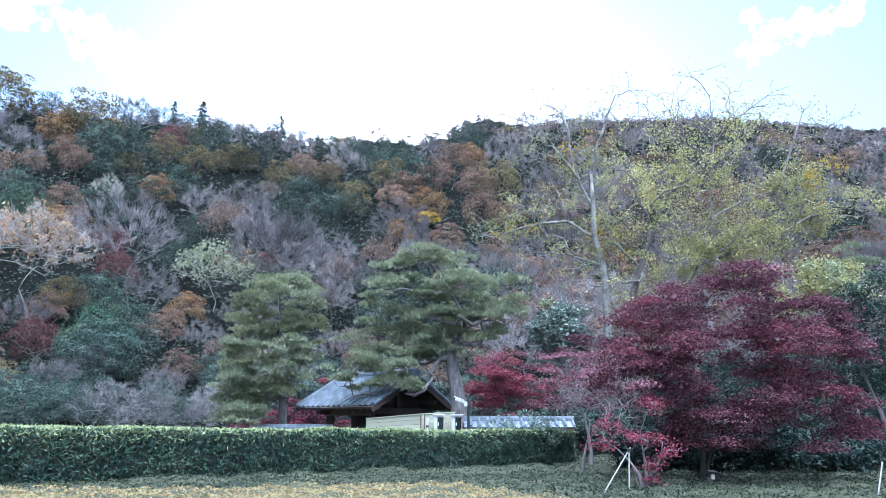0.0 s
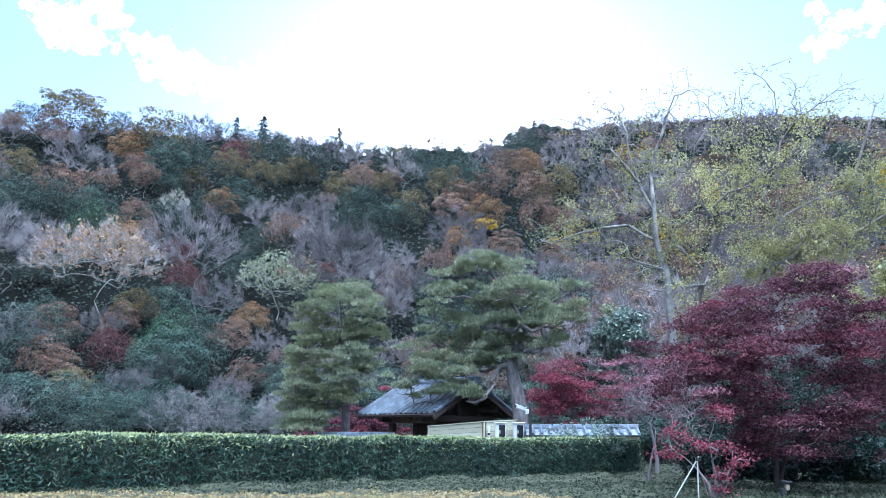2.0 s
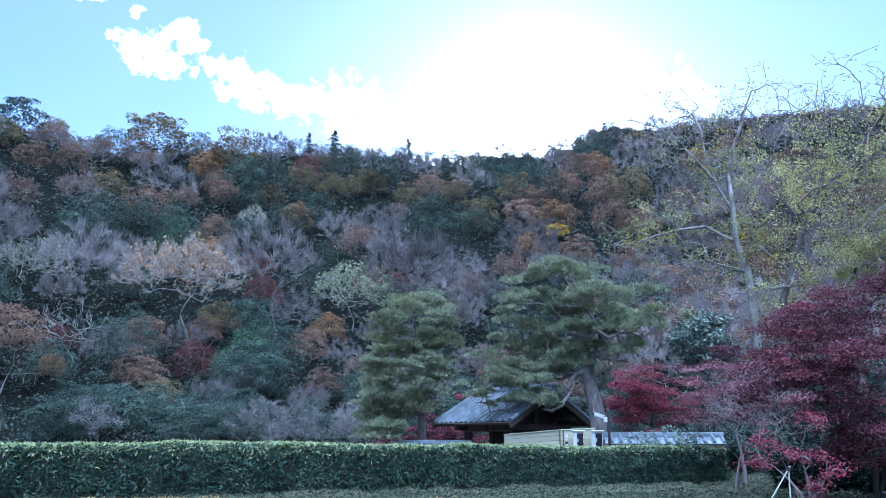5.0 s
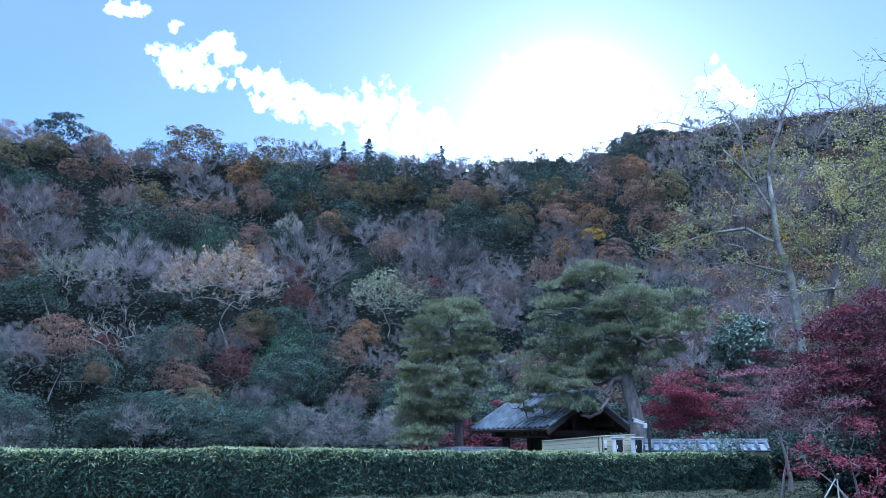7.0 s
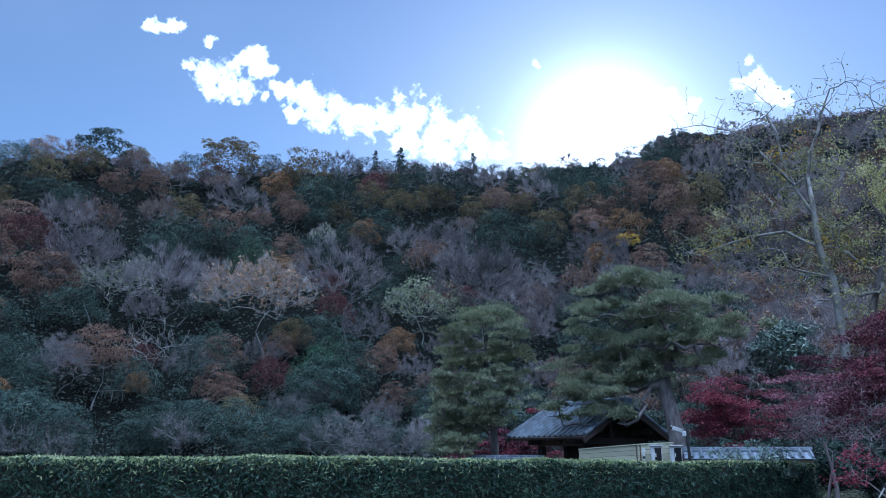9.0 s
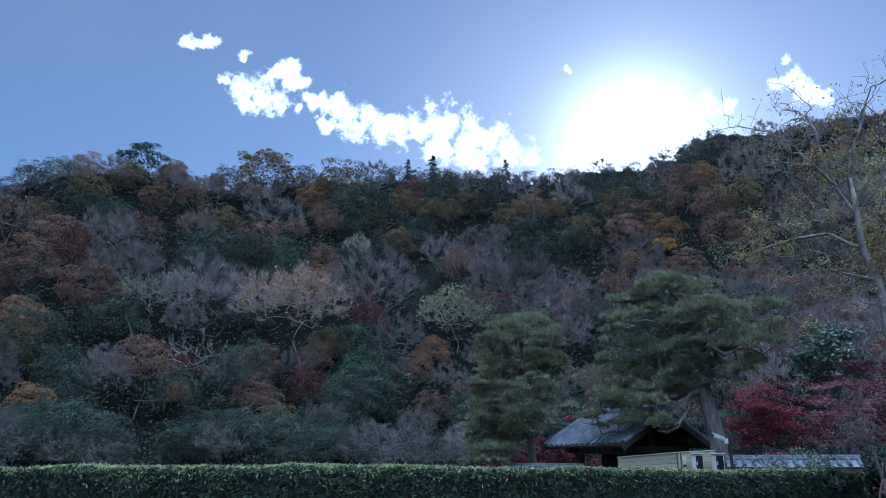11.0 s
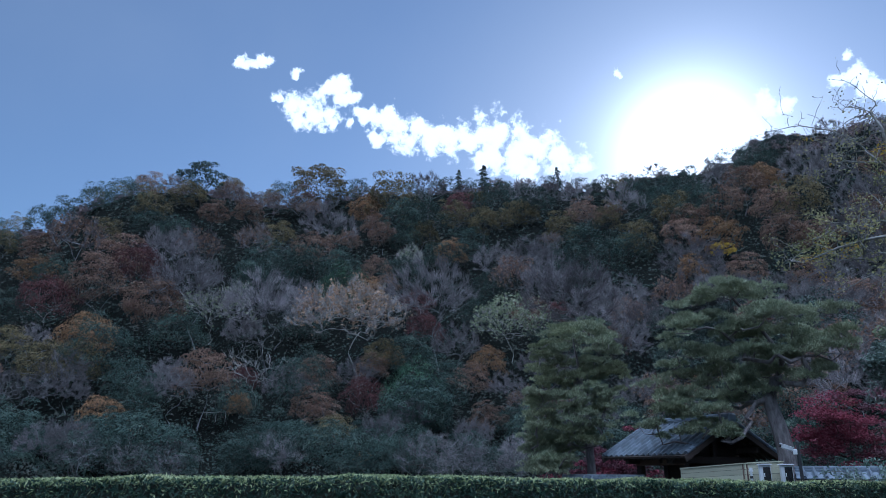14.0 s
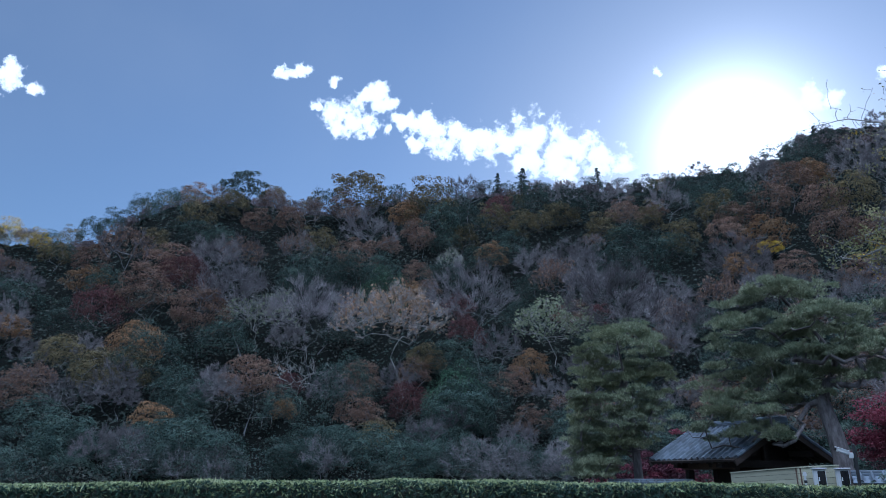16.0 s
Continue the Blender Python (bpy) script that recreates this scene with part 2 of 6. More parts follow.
def box(sx, sy, sz, m=None, bevel=0.0):
    """A block with its base centre at the origin of m."""
    bm = bmesh.new()
    bmesh.ops.create_cube(bm, size=1.0, matrix=Matrix.Translation((0, 0, sz / 2)) @ Matrix.Diagonal((sx, sy, sz, 1)))
    if bevel:
        bmesh.ops.bevel(bm, geom=list(bm.edges), offset=bevel, segments=1, affect="EDGES")
    if m is not None:
        bm.transform(m)
    return bm


def rod(p0, p1, r0, r1=None, sides=10):
    p0, p1 = Vector(p0), Vector(p1)
    bm = bmesh.new()
    length = (p1 - p0).length
    bmesh.ops.create_cone(bm, cap_ends=True, segments=sides, radius1=r0, radius2=r0 if r1 is None else r1, depth=length)
    bm.transform(Matrix.Translation((p0 + p1) / 2) @ (p1 - p0).to_track_quat("Z", "Y").to_matrix().to_4x4())
    return bm


def unit(v):
    return v / np.maximum(np.linalg.norm(v, axis=-1, keepdims=True), 1e-9)


def leaf_faces(rng, P, normal, length, width, lean=0.6, bend=0.15):
    """Pointed leaves, one rhombus each, centred on P and facing roughly along normal."""
    n = len(P)
    N = unit(unit(normal) + lean * rng.normal(size=(n, 3)))
    T = unit(np.cross(N, rng.normal(size=(n, 3))))
    B = np.cross(N, T)
    ln = (length * rng.uniform(0.6, 1.3, n))[:, None] / 2
    wd = (width * rng.uniform(0.7, 1.3, n))[:, None] / 2
    sag = N * ln * bend
    V = np.stack([P - T * ln - sag, P - B * wd, P + T * ln - sag, P + B * wd], 1).reshape(-1, 3)
    return V, np.arange(4 * n).reshape(n, 4)


def tri_leaves(rng, P, normal, size, lean=0.6):
    """Coarse leaf sprays for far crowns: one triangle each."""
    n = len(P)
    N = unit(unit(normal) + lean * rng.normal(size=(n, 3)))
    T = unit(np.cross(N, rng.normal(size=(n, 3))))
    B = np.cross(N, T)
    s = (size * rng.uniform(0.5, 1.4, n))[:, None]
    V = np.stack([P - T * s * 0.6 - B * s * rng.uniform(0.1, 0.5, (n, 1)), P + T * s * 0.6 - B * s * rng.uniform(0.0, 0.4, (n, 1)), P + B * s * 0.6], 1).reshape(-1, 3)
    return V, np.arange(3 * n).reshape(n, 3)


def slivers(rng, P, D, length, width):
    """Thin pointed blades from P along D: needles and the finest twigs."""
    n = len(P)
    D = unit(D)
    B = unit(np.cross(D, rng.normal(size=(n, 3))))
    ln = (length * rng.uniform(0.6, 1.3, n))[:, None]
    V = np.stack([P - B * width / 2, P + B * width / 2, P + D * ln], 1).reshape(-1, 3)
    return V, np.arange(3 * n).reshape(n, 3)


class Wood:
    """A branching skeleton: a trunk, then limbs grown to each target from the nearest fitting node."""

    def __init__(self, rng, trunk):
        self.rng, self.P, self.up = rng, [np.array(p, float) for p in trunk], [-1] + list(range(len(trunk) - 1))
        self.tips, self.stem = [], len(trunk)

    def reach(self, targets, step=0.8, wobble=0.12, rise=0.5, low=1, bow=0.35):
        root = self.P[0]
        order = sorted(range(len(targets)), key=lambda i: np.linalg.norm(targets[i] - root))
        for i in order:
            goal = np.asarray(targets[i], float)
            A = np.array(self.P[low:])
            away = np.linalg.norm(A - goal, axis=1) + rise * np.maximum(0, A[:, 2] - goal[2])
            j = int(np.argmin(away)) + low
            start_at = self.P[j]
            gap = goal - start_at
            length = np.linalg.norm(gap)
            heading_from = unit(start_at - self.P[self.up[j]]) if self.up[j] >= 0 else np.array([0, 0, 1.0])
            mid = start_at + gap * 0.5 + heading_from * length * bow * 0.5
            count = max(2, int(math.ceil(length / step)))
            last = j
            for k in range(1, count + 1):
                s = k / count
                p = (1 - s) ** 2 * start_at + 2 * s * (1 - s) * mid + s * s * goal
                if k < count:
                    p = p + self.rng.normal(size=3) * wobble * step
                self.P.append(p), self.up.append(last)
                last = len(self.P) - 1
            self.tips.append(last)
        return self

    def radii(self, tip, power, top, limb):
        load = np.zeros(len(self.P))
        for t in self.tips:
            load[t] += 1
        for i in range(len(self.P) - 1, 0, -1):
            load[self.up[i]] += load[i]
        r = tip * np.maximum(load, 1) ** power
        r = np.minimum(r * top / max(r.max(), 1e-6), top)
        # limbs spring thinner than the stem that bears them, and the stem tapers
        n = self.stem
        r[n:] *= limb
        r[:n] = np.minimum(r[:n], top * (1 - 0.85 * (np.arange(n) / (n - 1)) ** 1.1))
        for i in range(n, len(r)):
            r[i] = min(r[i], r[self.up[i]])
        return r

    def mesh(self, tip=0.02, power=0.45, top=0.2, sides=5, flare=1.3, least=0.0, limb=0.7):
        r = np.maximum(self.radii(tip, power, top, limb), least)
        r[0] *= flare
        kids = {}
        for i in range(1, len(self.P)):
            kids.setdefault(self.up[i], []).append(i)
        pieces, stack = [], [(None, 0)]
        while stack:
            base, i = stack.pop()
            chain = [i] if base is None else [base, i]
            rr = [r[i]] if base is None else [min(r[i] * 1.15, r[base]), r[i]]
            while chain[-1] in kids:
                nxt = sorted(kids[chain[-1]], key=lambda c: -r[c])
                stack += [(chain[-1], c) for c in nxt[1:]]
                chain.append(nxt[0]), rr.append(r[nxt[0]])
            if len(chain) > 1:
                pieces.append(tube(np.array([self.P[c] for c in chain]), np.array(rr), sides))
        return joined(pieces)


def tube(P, r, sides):
    n = len(P)
    T = unit(np.gradient(P, axis=0))
    side = np.cross(T, [0.31, 0.17, 0.93])
    U = unit(side)
    W = np.cross(T, U)
    a = np.arange(sides) * 2 * np.pi / sides
    V = P[:, None] + r[:, None, None] * (np.cos(a)[None, :, None] * U[:, None] + np.sin(a)[None, :, None] * W[:, None])
    i, k = np.meshgrid(np.arange(n - 1), np.arange(sides), indexing="ij")
    k2 = (k + 1) % sides
    F = np.stack([i * sides + k, i * sides + k2, (i + 1) * sides + k2, (i + 1) * sides + k], -1).reshape(-1, 4)
    return V.reshape(-1, 3), F


def in_ball(rng, n, power=0.5):
    d = unit(rng.normal(size=(n, 3)))
    return d * (rng.uniform(0, 1, n) ** power)[:, None]


# ---- the ground: one sheet, level in the garden, rising to a wooded ridge ----
RIDGE_AZ = (-180, -100, -72, -60, -55, -51, -48, -44, -39, -31, -28, -22, -18, -14, -9, -7, -2, 1, 3.5, 8.5, 13, 17.5, 22, 26, 30, 34, 50, 90, 180)
RIDGE_EL = (2, 4, 15, 16.4, 16.8, 20.0, 21.2, 22.0, 21.4, 22.4, 23.0, 23.1, 23.1, 23.0, 22.6, 22.9, 22.9, 23.7, 24.4, 24.1, 23.8, 23.4, 23.0, 22.1, 21.0, 19.9, 16, 4, 2)
FAR_AZ = (-180, -72, -60, -51, -34, -20, -9, -2, 1, 4, 13, 26, 50, 90, 180)
FAR_M = (260, 240, 250, 225, 225, 245, 265, 275, 300, 345, 380, 410, 430, 300, 260)


def ground_height(x, y):
    r, az = math.hypot(x, y), math.degrees(math.atan2(x, y))
    crest = float(np.interp(az, FAR_AZ, FAR_M))
    top = EYE + crest * math.tan(radians(float(np.interp(az, RIDGE_AZ, RIDGE_EL)))) - 7.0
    foot = 68.0
    s = (r - foot) / (crest - foot)
    if s <= 0:
        z = 0.0
    elif s <= 1:
        z = top * (0.86 * s + 0.14 * s * s * (3 - 2 * s))
    else:
        z = top * max(0.25, 1 - 0.35 * (s - 1))
    if s > 0:
        z += min(1, s * 3) * 3.0 * noise.noise((x / 30, y / 30, 3.0))
    return z


def on_slope(az, el, crest=False):
    """The place on the slope that is seen at a bearing and elevation from the path; with crest, the ridge where the slope ends lower."""
    a, t = radians(az), math.tan(radians(el))
    r, best, steepest = 62.0, None, -1.0
    while r < 480:
        x, y = r * math.sin(a), r * math.cos(a)
        z = ground_height(x, y)
        if (z - EYE) / r >= t:
            return Vector((x, y, z))
        if (z - EYE) / r > steepest:
            steepest, best = (z - EYE) / r, Vector((x, y, z))
        r += 0.5
    return best if crest else None


def build_ground():
    rings = [0.0, 4, 8, 12, 16, 20, 25, 30, 36, 42, 50, 58, 64, 68] + [68 + 7.0 * k for k in range(1, 59)] + [500, 560, 700, 1000, 1800, 3000]
    steps = 240
    V = []
    for r in rings:
        for k in range(steps):
            a = 2 * math.pi * k / steps
            x, y = r * math.sin(a), r * math.cos(a)
            z = ground_height(x, y)
            V.append((x, y, z if r < 490 else z * max(0.0, 1 - (r - 490) / 900)))
    F = [(i * steps + k, i * steps + (k + 1) % steps, (i + 1) * steps + (k + 1) % steps, (i + 1) * steps + k) for i in range(len(rings) - 1) for k in range(steps)]
    me = array_mesh("ground", V, [f[::-1] for f in F])
    me.shade_smooth()
    return tagged(link("ground", me, M_SOIL), "dark leaf-strewn soil, level garden rising to a steep wooded hillside", "ground", kind="structure")


build_ground()


# ---- hillside trees: a few of each kind, then copies over the slope ----
SIZE_OF = {}


def leafy_tree(name, seed, leaves, bark, height, spread, clumps, per_clump, leaf, label, category="tree", flat=0.7, gaps=0.25, trunk_share=0.45, size=(0.11, 0.2), tilt=0.55):
    """A broad crown: lobes of leaves heaped over a dome on forking limbs, each lobe lit on top and hollow beneath."""
    rng = np.random.default_rng(seed)
    ob = empty(name, label=label, category=category)
    SIZE_OF[ob.name] = (height, spread)
    lean = rng.normal(size=2) * 0.05 * height
    trunk = [(lean[0] * s * s, lean[1] * s * s, -0.6 + (height * trunk_share + 0.6) * s) for s in np.linspace(0, 1, 5)]
    c = np.array([lean[0], lean[1], height * (trunk_share + 0.98) / 2])
    rad = np.array([spread / 2, spread / 2, height * (1 - trunk_share) / 2 * 1.05])
    # lobes stand evenly over the dome of the crown
    k = np.arange(clumps) + 0.5
    z = 1 - 1.4 * k / clumps + rng.normal(size=clumps) * 0.06
    turn = k * 2.39996 + rng.normal(size=clumps) * 0.25
    ring = np.sqrt(np.clip(1 - z * z, 0.05, 1))
    d = np.stack([np.cos(turn) * ring, np.sin(turn) * ring, z], 1) * rng.uniform(0.7, 1.0, (clumps, 1))
    d *= 1 + 0.12 * rng.normal(size=(clumps, 1))
    centres = c + d * rad * 0.85
    wood = Wood(rng, trunk).reach(list(centres), step=1.0, wobble=0.14, rise=0.8, low=2)
    V, F = wood.mesh(tip=0.04, power=0.5, top=height * 0.022, sides=4)
    link("trunk", array_mesh(name + "_trunk", V, F), bark, ob)
    P, Nn = [], []
    for centre in centres:
        reach = spread * rng.uniform(*size)
        k = int(per_clump * rng.uniform(0.7, 1.3) * (reach / (spread * sum(size) / 2)) ** 1.5)
        q = unit(rng.normal(size=(k, 3)) + unit((centre - c) / rad) * 0.6 + np.array([0, 0, 0.75]))
        shell = np.where(rng.uniform(size=(k, 1)) < 0.8, rng.uniform(0.8, 1.05, (k, 1)), rng.uniform(0.5, 1.3, (k, 1)))
        P.append(centre + q * shell * reach * np.array([1, 1, flat])), Nn.append(q + np.array([0, 0, 0.3]))
    P, Nn = np.concatenate(P), np.concatenate(Nn)
    keep = rng.uniform(size=len(P)) > gaps * rng.uniform(0.4, 1.4, len(P))
    V, F = tri_leaves(rng, P[keep], Nn[keep], leaf, tilt)
    link("crown", array_mesh(name + "_crown", V, F), leaves, ob)
    return ob


def bare_tree(name, seed, bark, twigs, height, spread, targets, fine, label, leaves=None, leaf_count=0, trunk_share=0.3, thick=0.018, droop=0.0, twig_len=0.9, twig_wide=0.045, least=0.022):
    """A leafless crown: forking limbs that end in a haze of fine twigs."""
    rng = np.random.default_rng(seed)
    ob = empty(name, label=label, category="tree")
    SIZE_OF[ob.name] = (height, spread)
    lean = rng.normal(size=2) * 0.06 * height
    trunk = [(lean[0] * s * s, lean[1] * s * s, -0.6 + (height * trunk_share + 0.6) * s) for s in np.linspace(0, 1, 5)]
    c = np.array([lean[0], lean[1], height * (trunk_share + 0.95) / 2])
    rad = np.array([spread / 2, spread / 2, height * (1 - trunk_share) / 2 * 1.05])
    d = unit(rng.normal(size=(targets, 3))) * np.where(rng.uniform(size=(targets, 1)) < 0.7, rng.uniform(0.82, 1.0, (targets, 1)), rng.uniform(0.35, 0.8, (targets, 1)))
    d[:, 2] = np.where(d[:, 2] < -0.2, -d[:, 2] * 0.7, d[:, 2])
    goals = c + d * rad
    goals[:, 2] -= droop * (d[:, 0] ** 2 + d[:, 1] ** 2)
    wood = Wood(rng, trunk).reach(list(goals), step=0.8, wobble=0.16, rise=0.9, low=2)
    V, F = wood.mesh(tip=0.02, power=0.48, top=height * thick, sides=3, least=least)
    link("trunk", array_mesh(name + "_trunk", V, F), bark, ob)
    tips = np.array([wood.P[t] for t in wood.tips])
    dirs = np.array([wood.P[t] - wood.P[wood.up[t]] for t in wood.tips])
    pick = rng.integers(0, len(tips), fine)
    D = unit(unit((tips[pick] - c) / rad) + 0.6 * unit(dirs[pick]) + 0.34 * rng.normal(size=(fine, 3)) + np.array([0, 0, 0.6]))
    P = tips[pick] - unit(dirs[pick]) * rng.uniform(0, 0.9, (fine, 1)) + rng.normal(size=(fine, 3)) * 0.12
    V, F = slivers(rng, P, D, twig_len, twig_wide)
    tagged(link("twig_spray", array_mesh(name + "_twigs", V, F), twigs, ob), kind="stuff")
    if leaf_count:
        pick = rng.integers(0, len(tips), leaf_count)
        up = tips[pick, 2] - c[2] > rng.normal(size=leaf_count) * rad[2] * 0.4
        P = (tips[pick] + rng.normal(size=(leaf_count, 3)) * 0.35)[up]
        V, F = tri_leaves(rng, P, rng.normal(size=P.shape) + np.array([0, 0, 1.0]), 0.27, 0.6)
        link("crown", array_mesh(name + "_crown", V, F), leaves, ob)
    return ob


def conifer(name, seed, height, spread, label):
    rng = np.random.default_rng(seed)
    ob = empty(name, label=label, category="conifer")
    SIZE_OF[ob.name] = (height, spread)
    V, F = tube(np.array([(0, 0, z) for z in np.linspace(-0.6, height, 6)]), np.linspace(0.22, 0.03, 6), 5)
    link("trunk", array_mesh(name + "_trunk", V, F), M_BARK_DARK, ob)
    P, Nn = [], []
    for z in np.arange(height * 0.2, height * 0.98, 0.7):
        reach = (spread / 2 * (1 - (z / height) ** 1.2) + 0.3) * rng.uniform(0.6, 1.25)
        for a in rng.uniform(0, 6.28, 5):
            k = 34
            s = rng.uniform(0.1, 1, k)[:, None] ** 0.7
            q = np.array([math.cos(a), math.sin(a), 0.05]) * s * reach * rng.uniform(0.6, 1.2) + rng.normal(size=(k, 3)) * np.array([0.2, 0.2, 0.1])
            P.append(q + np.array([0, 0, z])), Nn.append(np.tile([math.cos(a) * 0.5, math.sin(a) * 0.5, 1.0], (k, 1)))
    V, F = tri_leaves(rng, np.concatenate(P), np.concatenate(Nn), 0.27, 0.5)
    link("crown", array_mesh(name + "_crown", V, F), M_EVERGREEN, ob)
    return ob


DARK = "dark green broadleaf evergreen tree on the hillside"
RUST = "russet-brown autumn broadleaf tree on the hillside"
GREY = "leafless purple-grey twiggy tree on the hillside"
SHAPES = ((9.0, 8.5), (8.0, 7.0), (10.0, 7.5))


def family(near):
    """The kinds of hillside tree, finely leaved for the foot of the slope and coarser for the heights."""
    seed, leaf = (0, 0.165) if near else (500, 0.215)
    clumps, per = (32, 140) if near else (26, 105)
    layered = dict(flat=0.48, size=(0.14, 0.22), tilt=0.26)
    heaped = dict(flat=0.72, size=(0.14, 0.215), tilt=0.24)
    fine = dict(twig_wide=0.029, twig_len=0.8, least=0.022, thick=0.017) if near else dict(twig_wide=0.049, twig_len=0.9, least=0.032, thick=0.017)
    return {
        "evergreen": [leafy_tree("evergreen_tree", seed + 11 + i, M_EVERGREEN, M_BARK_DARK, h, w, clumps, per, leaf * 0.95, DARK, gaps=0.05, trunk_share=0.14, **heaped) for i, (h, w) in enumerate(SHAPES)],
        "green": [leafy_tree("evergreen_tree", seed + 15, M_GREEN, M_BARK_DARK, 8.5, 9.0, clumps, per, leaf * 0.95, "fresh green broadleaf evergreen tree on the hillside", gaps=0.05, trunk_share=0.14, **heaped)],
        "russet": [leafy_tree("russet_tree", seed + 21 + i, M_RUSSET, M_BARK_HILL, h * 0.95, w, clumps, per, leaf, RUST, gaps=0.06, trunk_share=0.25, **layered) for i, (h, w) in enumerate(SHAPES)],
        "orange": [leafy_tree("orange_tree", seed + 31 + i, M_ORANGE, M_BARK_HILL, h * 0.9, w * 0.9, clumps, per, leaf, "orange-leaved autumn broadleaf tree on the hillside", gaps=0.08, trunk_share=0.25, **layered) for i, (h, w) in enumerate(SHAPES[:2])],
        "wine": [leafy_tree("wine_red_maple", seed + 41, M_WINE, M_BARK_GREY, 7.5, 8.5, clumps, per, leaf, "dull wine-red maple among hillside trees", gaps=0.06, trunk_share=0.2, **layered)],
        "olive": [leafy_tree("olive_tree", seed + 51 + i, M_OLIVE, M_BARK_HILL, h, w * 0.95, clumps, per, leaf, "olive-brown half-turned broadleaf tree on the hillside", gaps=0.06, trunk_share=0.22, **heaped) for i, (h, w) in enumerate(SHAPES[1:])],
        "bare": [bare_tree("bare_tree", seed + 61 + i, M_BARK_HILL, M_TWIG, h * 1.15, w * 1.0, 120 if near else 80, 2900 if near else 2000, GREY, **fine) for i, (h, w) in enumerate(SHAPES)],
        "thin": [bare_tree("thinning_tree", seed + 71 + i, M_BARK_HILL, M_TWIG, h * 1.05, w * 1.1, 100 if near else 70, 1600 if near else 1200, "nearly bare grey tree with a few last russet leaves", M_RUSSET, 1500 if near else 900, **fine) for i, (h, w) in enumerate(SHAPES[:2])],
        "silver": [bare_tree("silvery_tree", seed + 78, M_BARK_PALE, M_TWIG_PALE, 9.5, 9.5, 110, 1200, "silvery bare tree with a few pale leaves", M_PALE_GREEN, 600, **fine)],
        "conifer": [conifer("cedar_tree", seed + 81, 9.0, 5.0, "dark conical cedar on the hillside")],
        # sunlight on the far spur is put into the leaves as yellow
        "gold": [leafy_tree("golden_tree", seed + 85, M_YELLOW, M_BARK_GREY, 7.5, 8.0, clumps, per, leaf, "golden-yellow tree on the far spur of the ridge", gaps=0.2, trunk_share=0.2, **heaped)],
    }


FAMILIES = (family(True), family(False))
MASTERS = [ob for kinds in FAMILIES for obs in kinds.values() for ob in obs]
used = set()
NEAR_SLOPE = 125.0
FAR_WOODS = 285.0


def plant(kind, place, rng, scale):
    options = FAMILIES[0 if place.xy.length < NEAR_SLOPE else 1][kind]
    ob = options[int(rng.integers(len(options)))]
    s = scale * (1.12 if place.xy.length < NEAR_SLOPE else 1.3)
    return set_down(ob, place, rng, s * rng.uniform(0.85, 1.15), s * rng.uniform(0.85, 1.15), s)


MIX = {
    "skirt": (("evergreen", 0.5), ("bare", 0.2), ("thin", 0.08), ("russet", 0.12), ("olive", 0.05), ("wine", 0.05)),
    "foot": (("evergreen", 0.38), ("bare", 0.24), ("thin", 0.08), ("russet", 0.12), ("wine", 0.04), ("orange", 0.07), ("olive", 0.07)),
    "middle": (("bare", 0.38), ("evergreen", 0.3), ("russet", 0.1), ("orange", 0.07), ("thin", 0.08), ("olive", 0.05), ("wine", 0.02)),
    "upper": (("evergreen", 0.33), ("russet", 0.17), ("olive", 0.19), ("bare", 0.15), ("thin", 0.08), ("orange", 0.08)),
    "crest": (("evergreen", 0.6), ("olive", 0.2), ("thin", 0.07), ("bare", 0.04), ("russet", 0.09)),
    "far": (("bare", 0.6), ("russet", 0.15), ("evergreen", 0.06), ("thin", 0.15), ("olive", 0.04)),
}


# bearing, elevation and half widths of the crowns already given; the first are the trees that stand out
TAKEN = [(-30.3, 11.6, 4.2, 2.4), (-42.4, 10.6, 3.0, 2.2), (-38.2, 7.0, 2.6, 2.2), (-18.2, 11.2, 2.4, 2.0), (-34.8, 22.5, 2.6, 2.0), (-43.6, 22.0, 1.6, 1.4), (-41.4, 3.2, 1.2, 2.4)]


def stand(kind, spots):
    """Single trees of a kind, by the bearing and elevation of the crown's top and its width in degrees: each stands on the slope where its height meets that line."""
    rng = np.random.default_rng(len(TAKEN) + 7)
    for az, top, wide in spots:
        a, t = radians(az), math.tan(radians(top))
        best = None
        for r in np.arange(63.0, float(np.interp(az, FAR_AZ, FAR_M)) + 4, 1.0):
            x, y = r * math.sin(a), r * math.cos(a)
            z, across = ground_height(x, y), r * radians(wide)
            need = EYE + r * t - z
            # the height that would suit this width, against the height needed
            miss = need / (across * 1.4)
            if best is None or abs(math.log(max(miss, 0.05))) < abs(math.log(max(best[0], 0.05))):
                best = (miss, r, Vector((x, y, z)), across, need)
            if miss <= 1.0:
                break
        miss, r, place, across, need = best
        options = FAMILIES[0 if r < NEAR_SLOPE else 1][kind]
        ob = options[int(rng.integers(len(options)))]
        tall, spread = SIZE_OF[ob.name]
        set_down(ob, place, rng, across / spread, across / spread, min(max(need, 0.8 * across), 2.2 * across) / tall)
        TAKEN.append((az, top - 0.42 * wide, 0.46 * wide, 0.44 * wide))


def set_down(ob, place, rng, sx, sy, sz):
    """The first of each mesh is the master itself, the others copies."""
    m = Matrix.Translation(place) @ pose(0, 0, 0, rng.normal() * 3, rng.normal() * 3, rng.uniform(0, 360))
    if ob.name in used:
        ob = copy_thing(ob, m)
    else:
        used.add(ob.name)
        ob.matrix_basis = m
    ob.scale = (sx, sy, sz)
    ob["group"] = "hillside trees"
    return ob


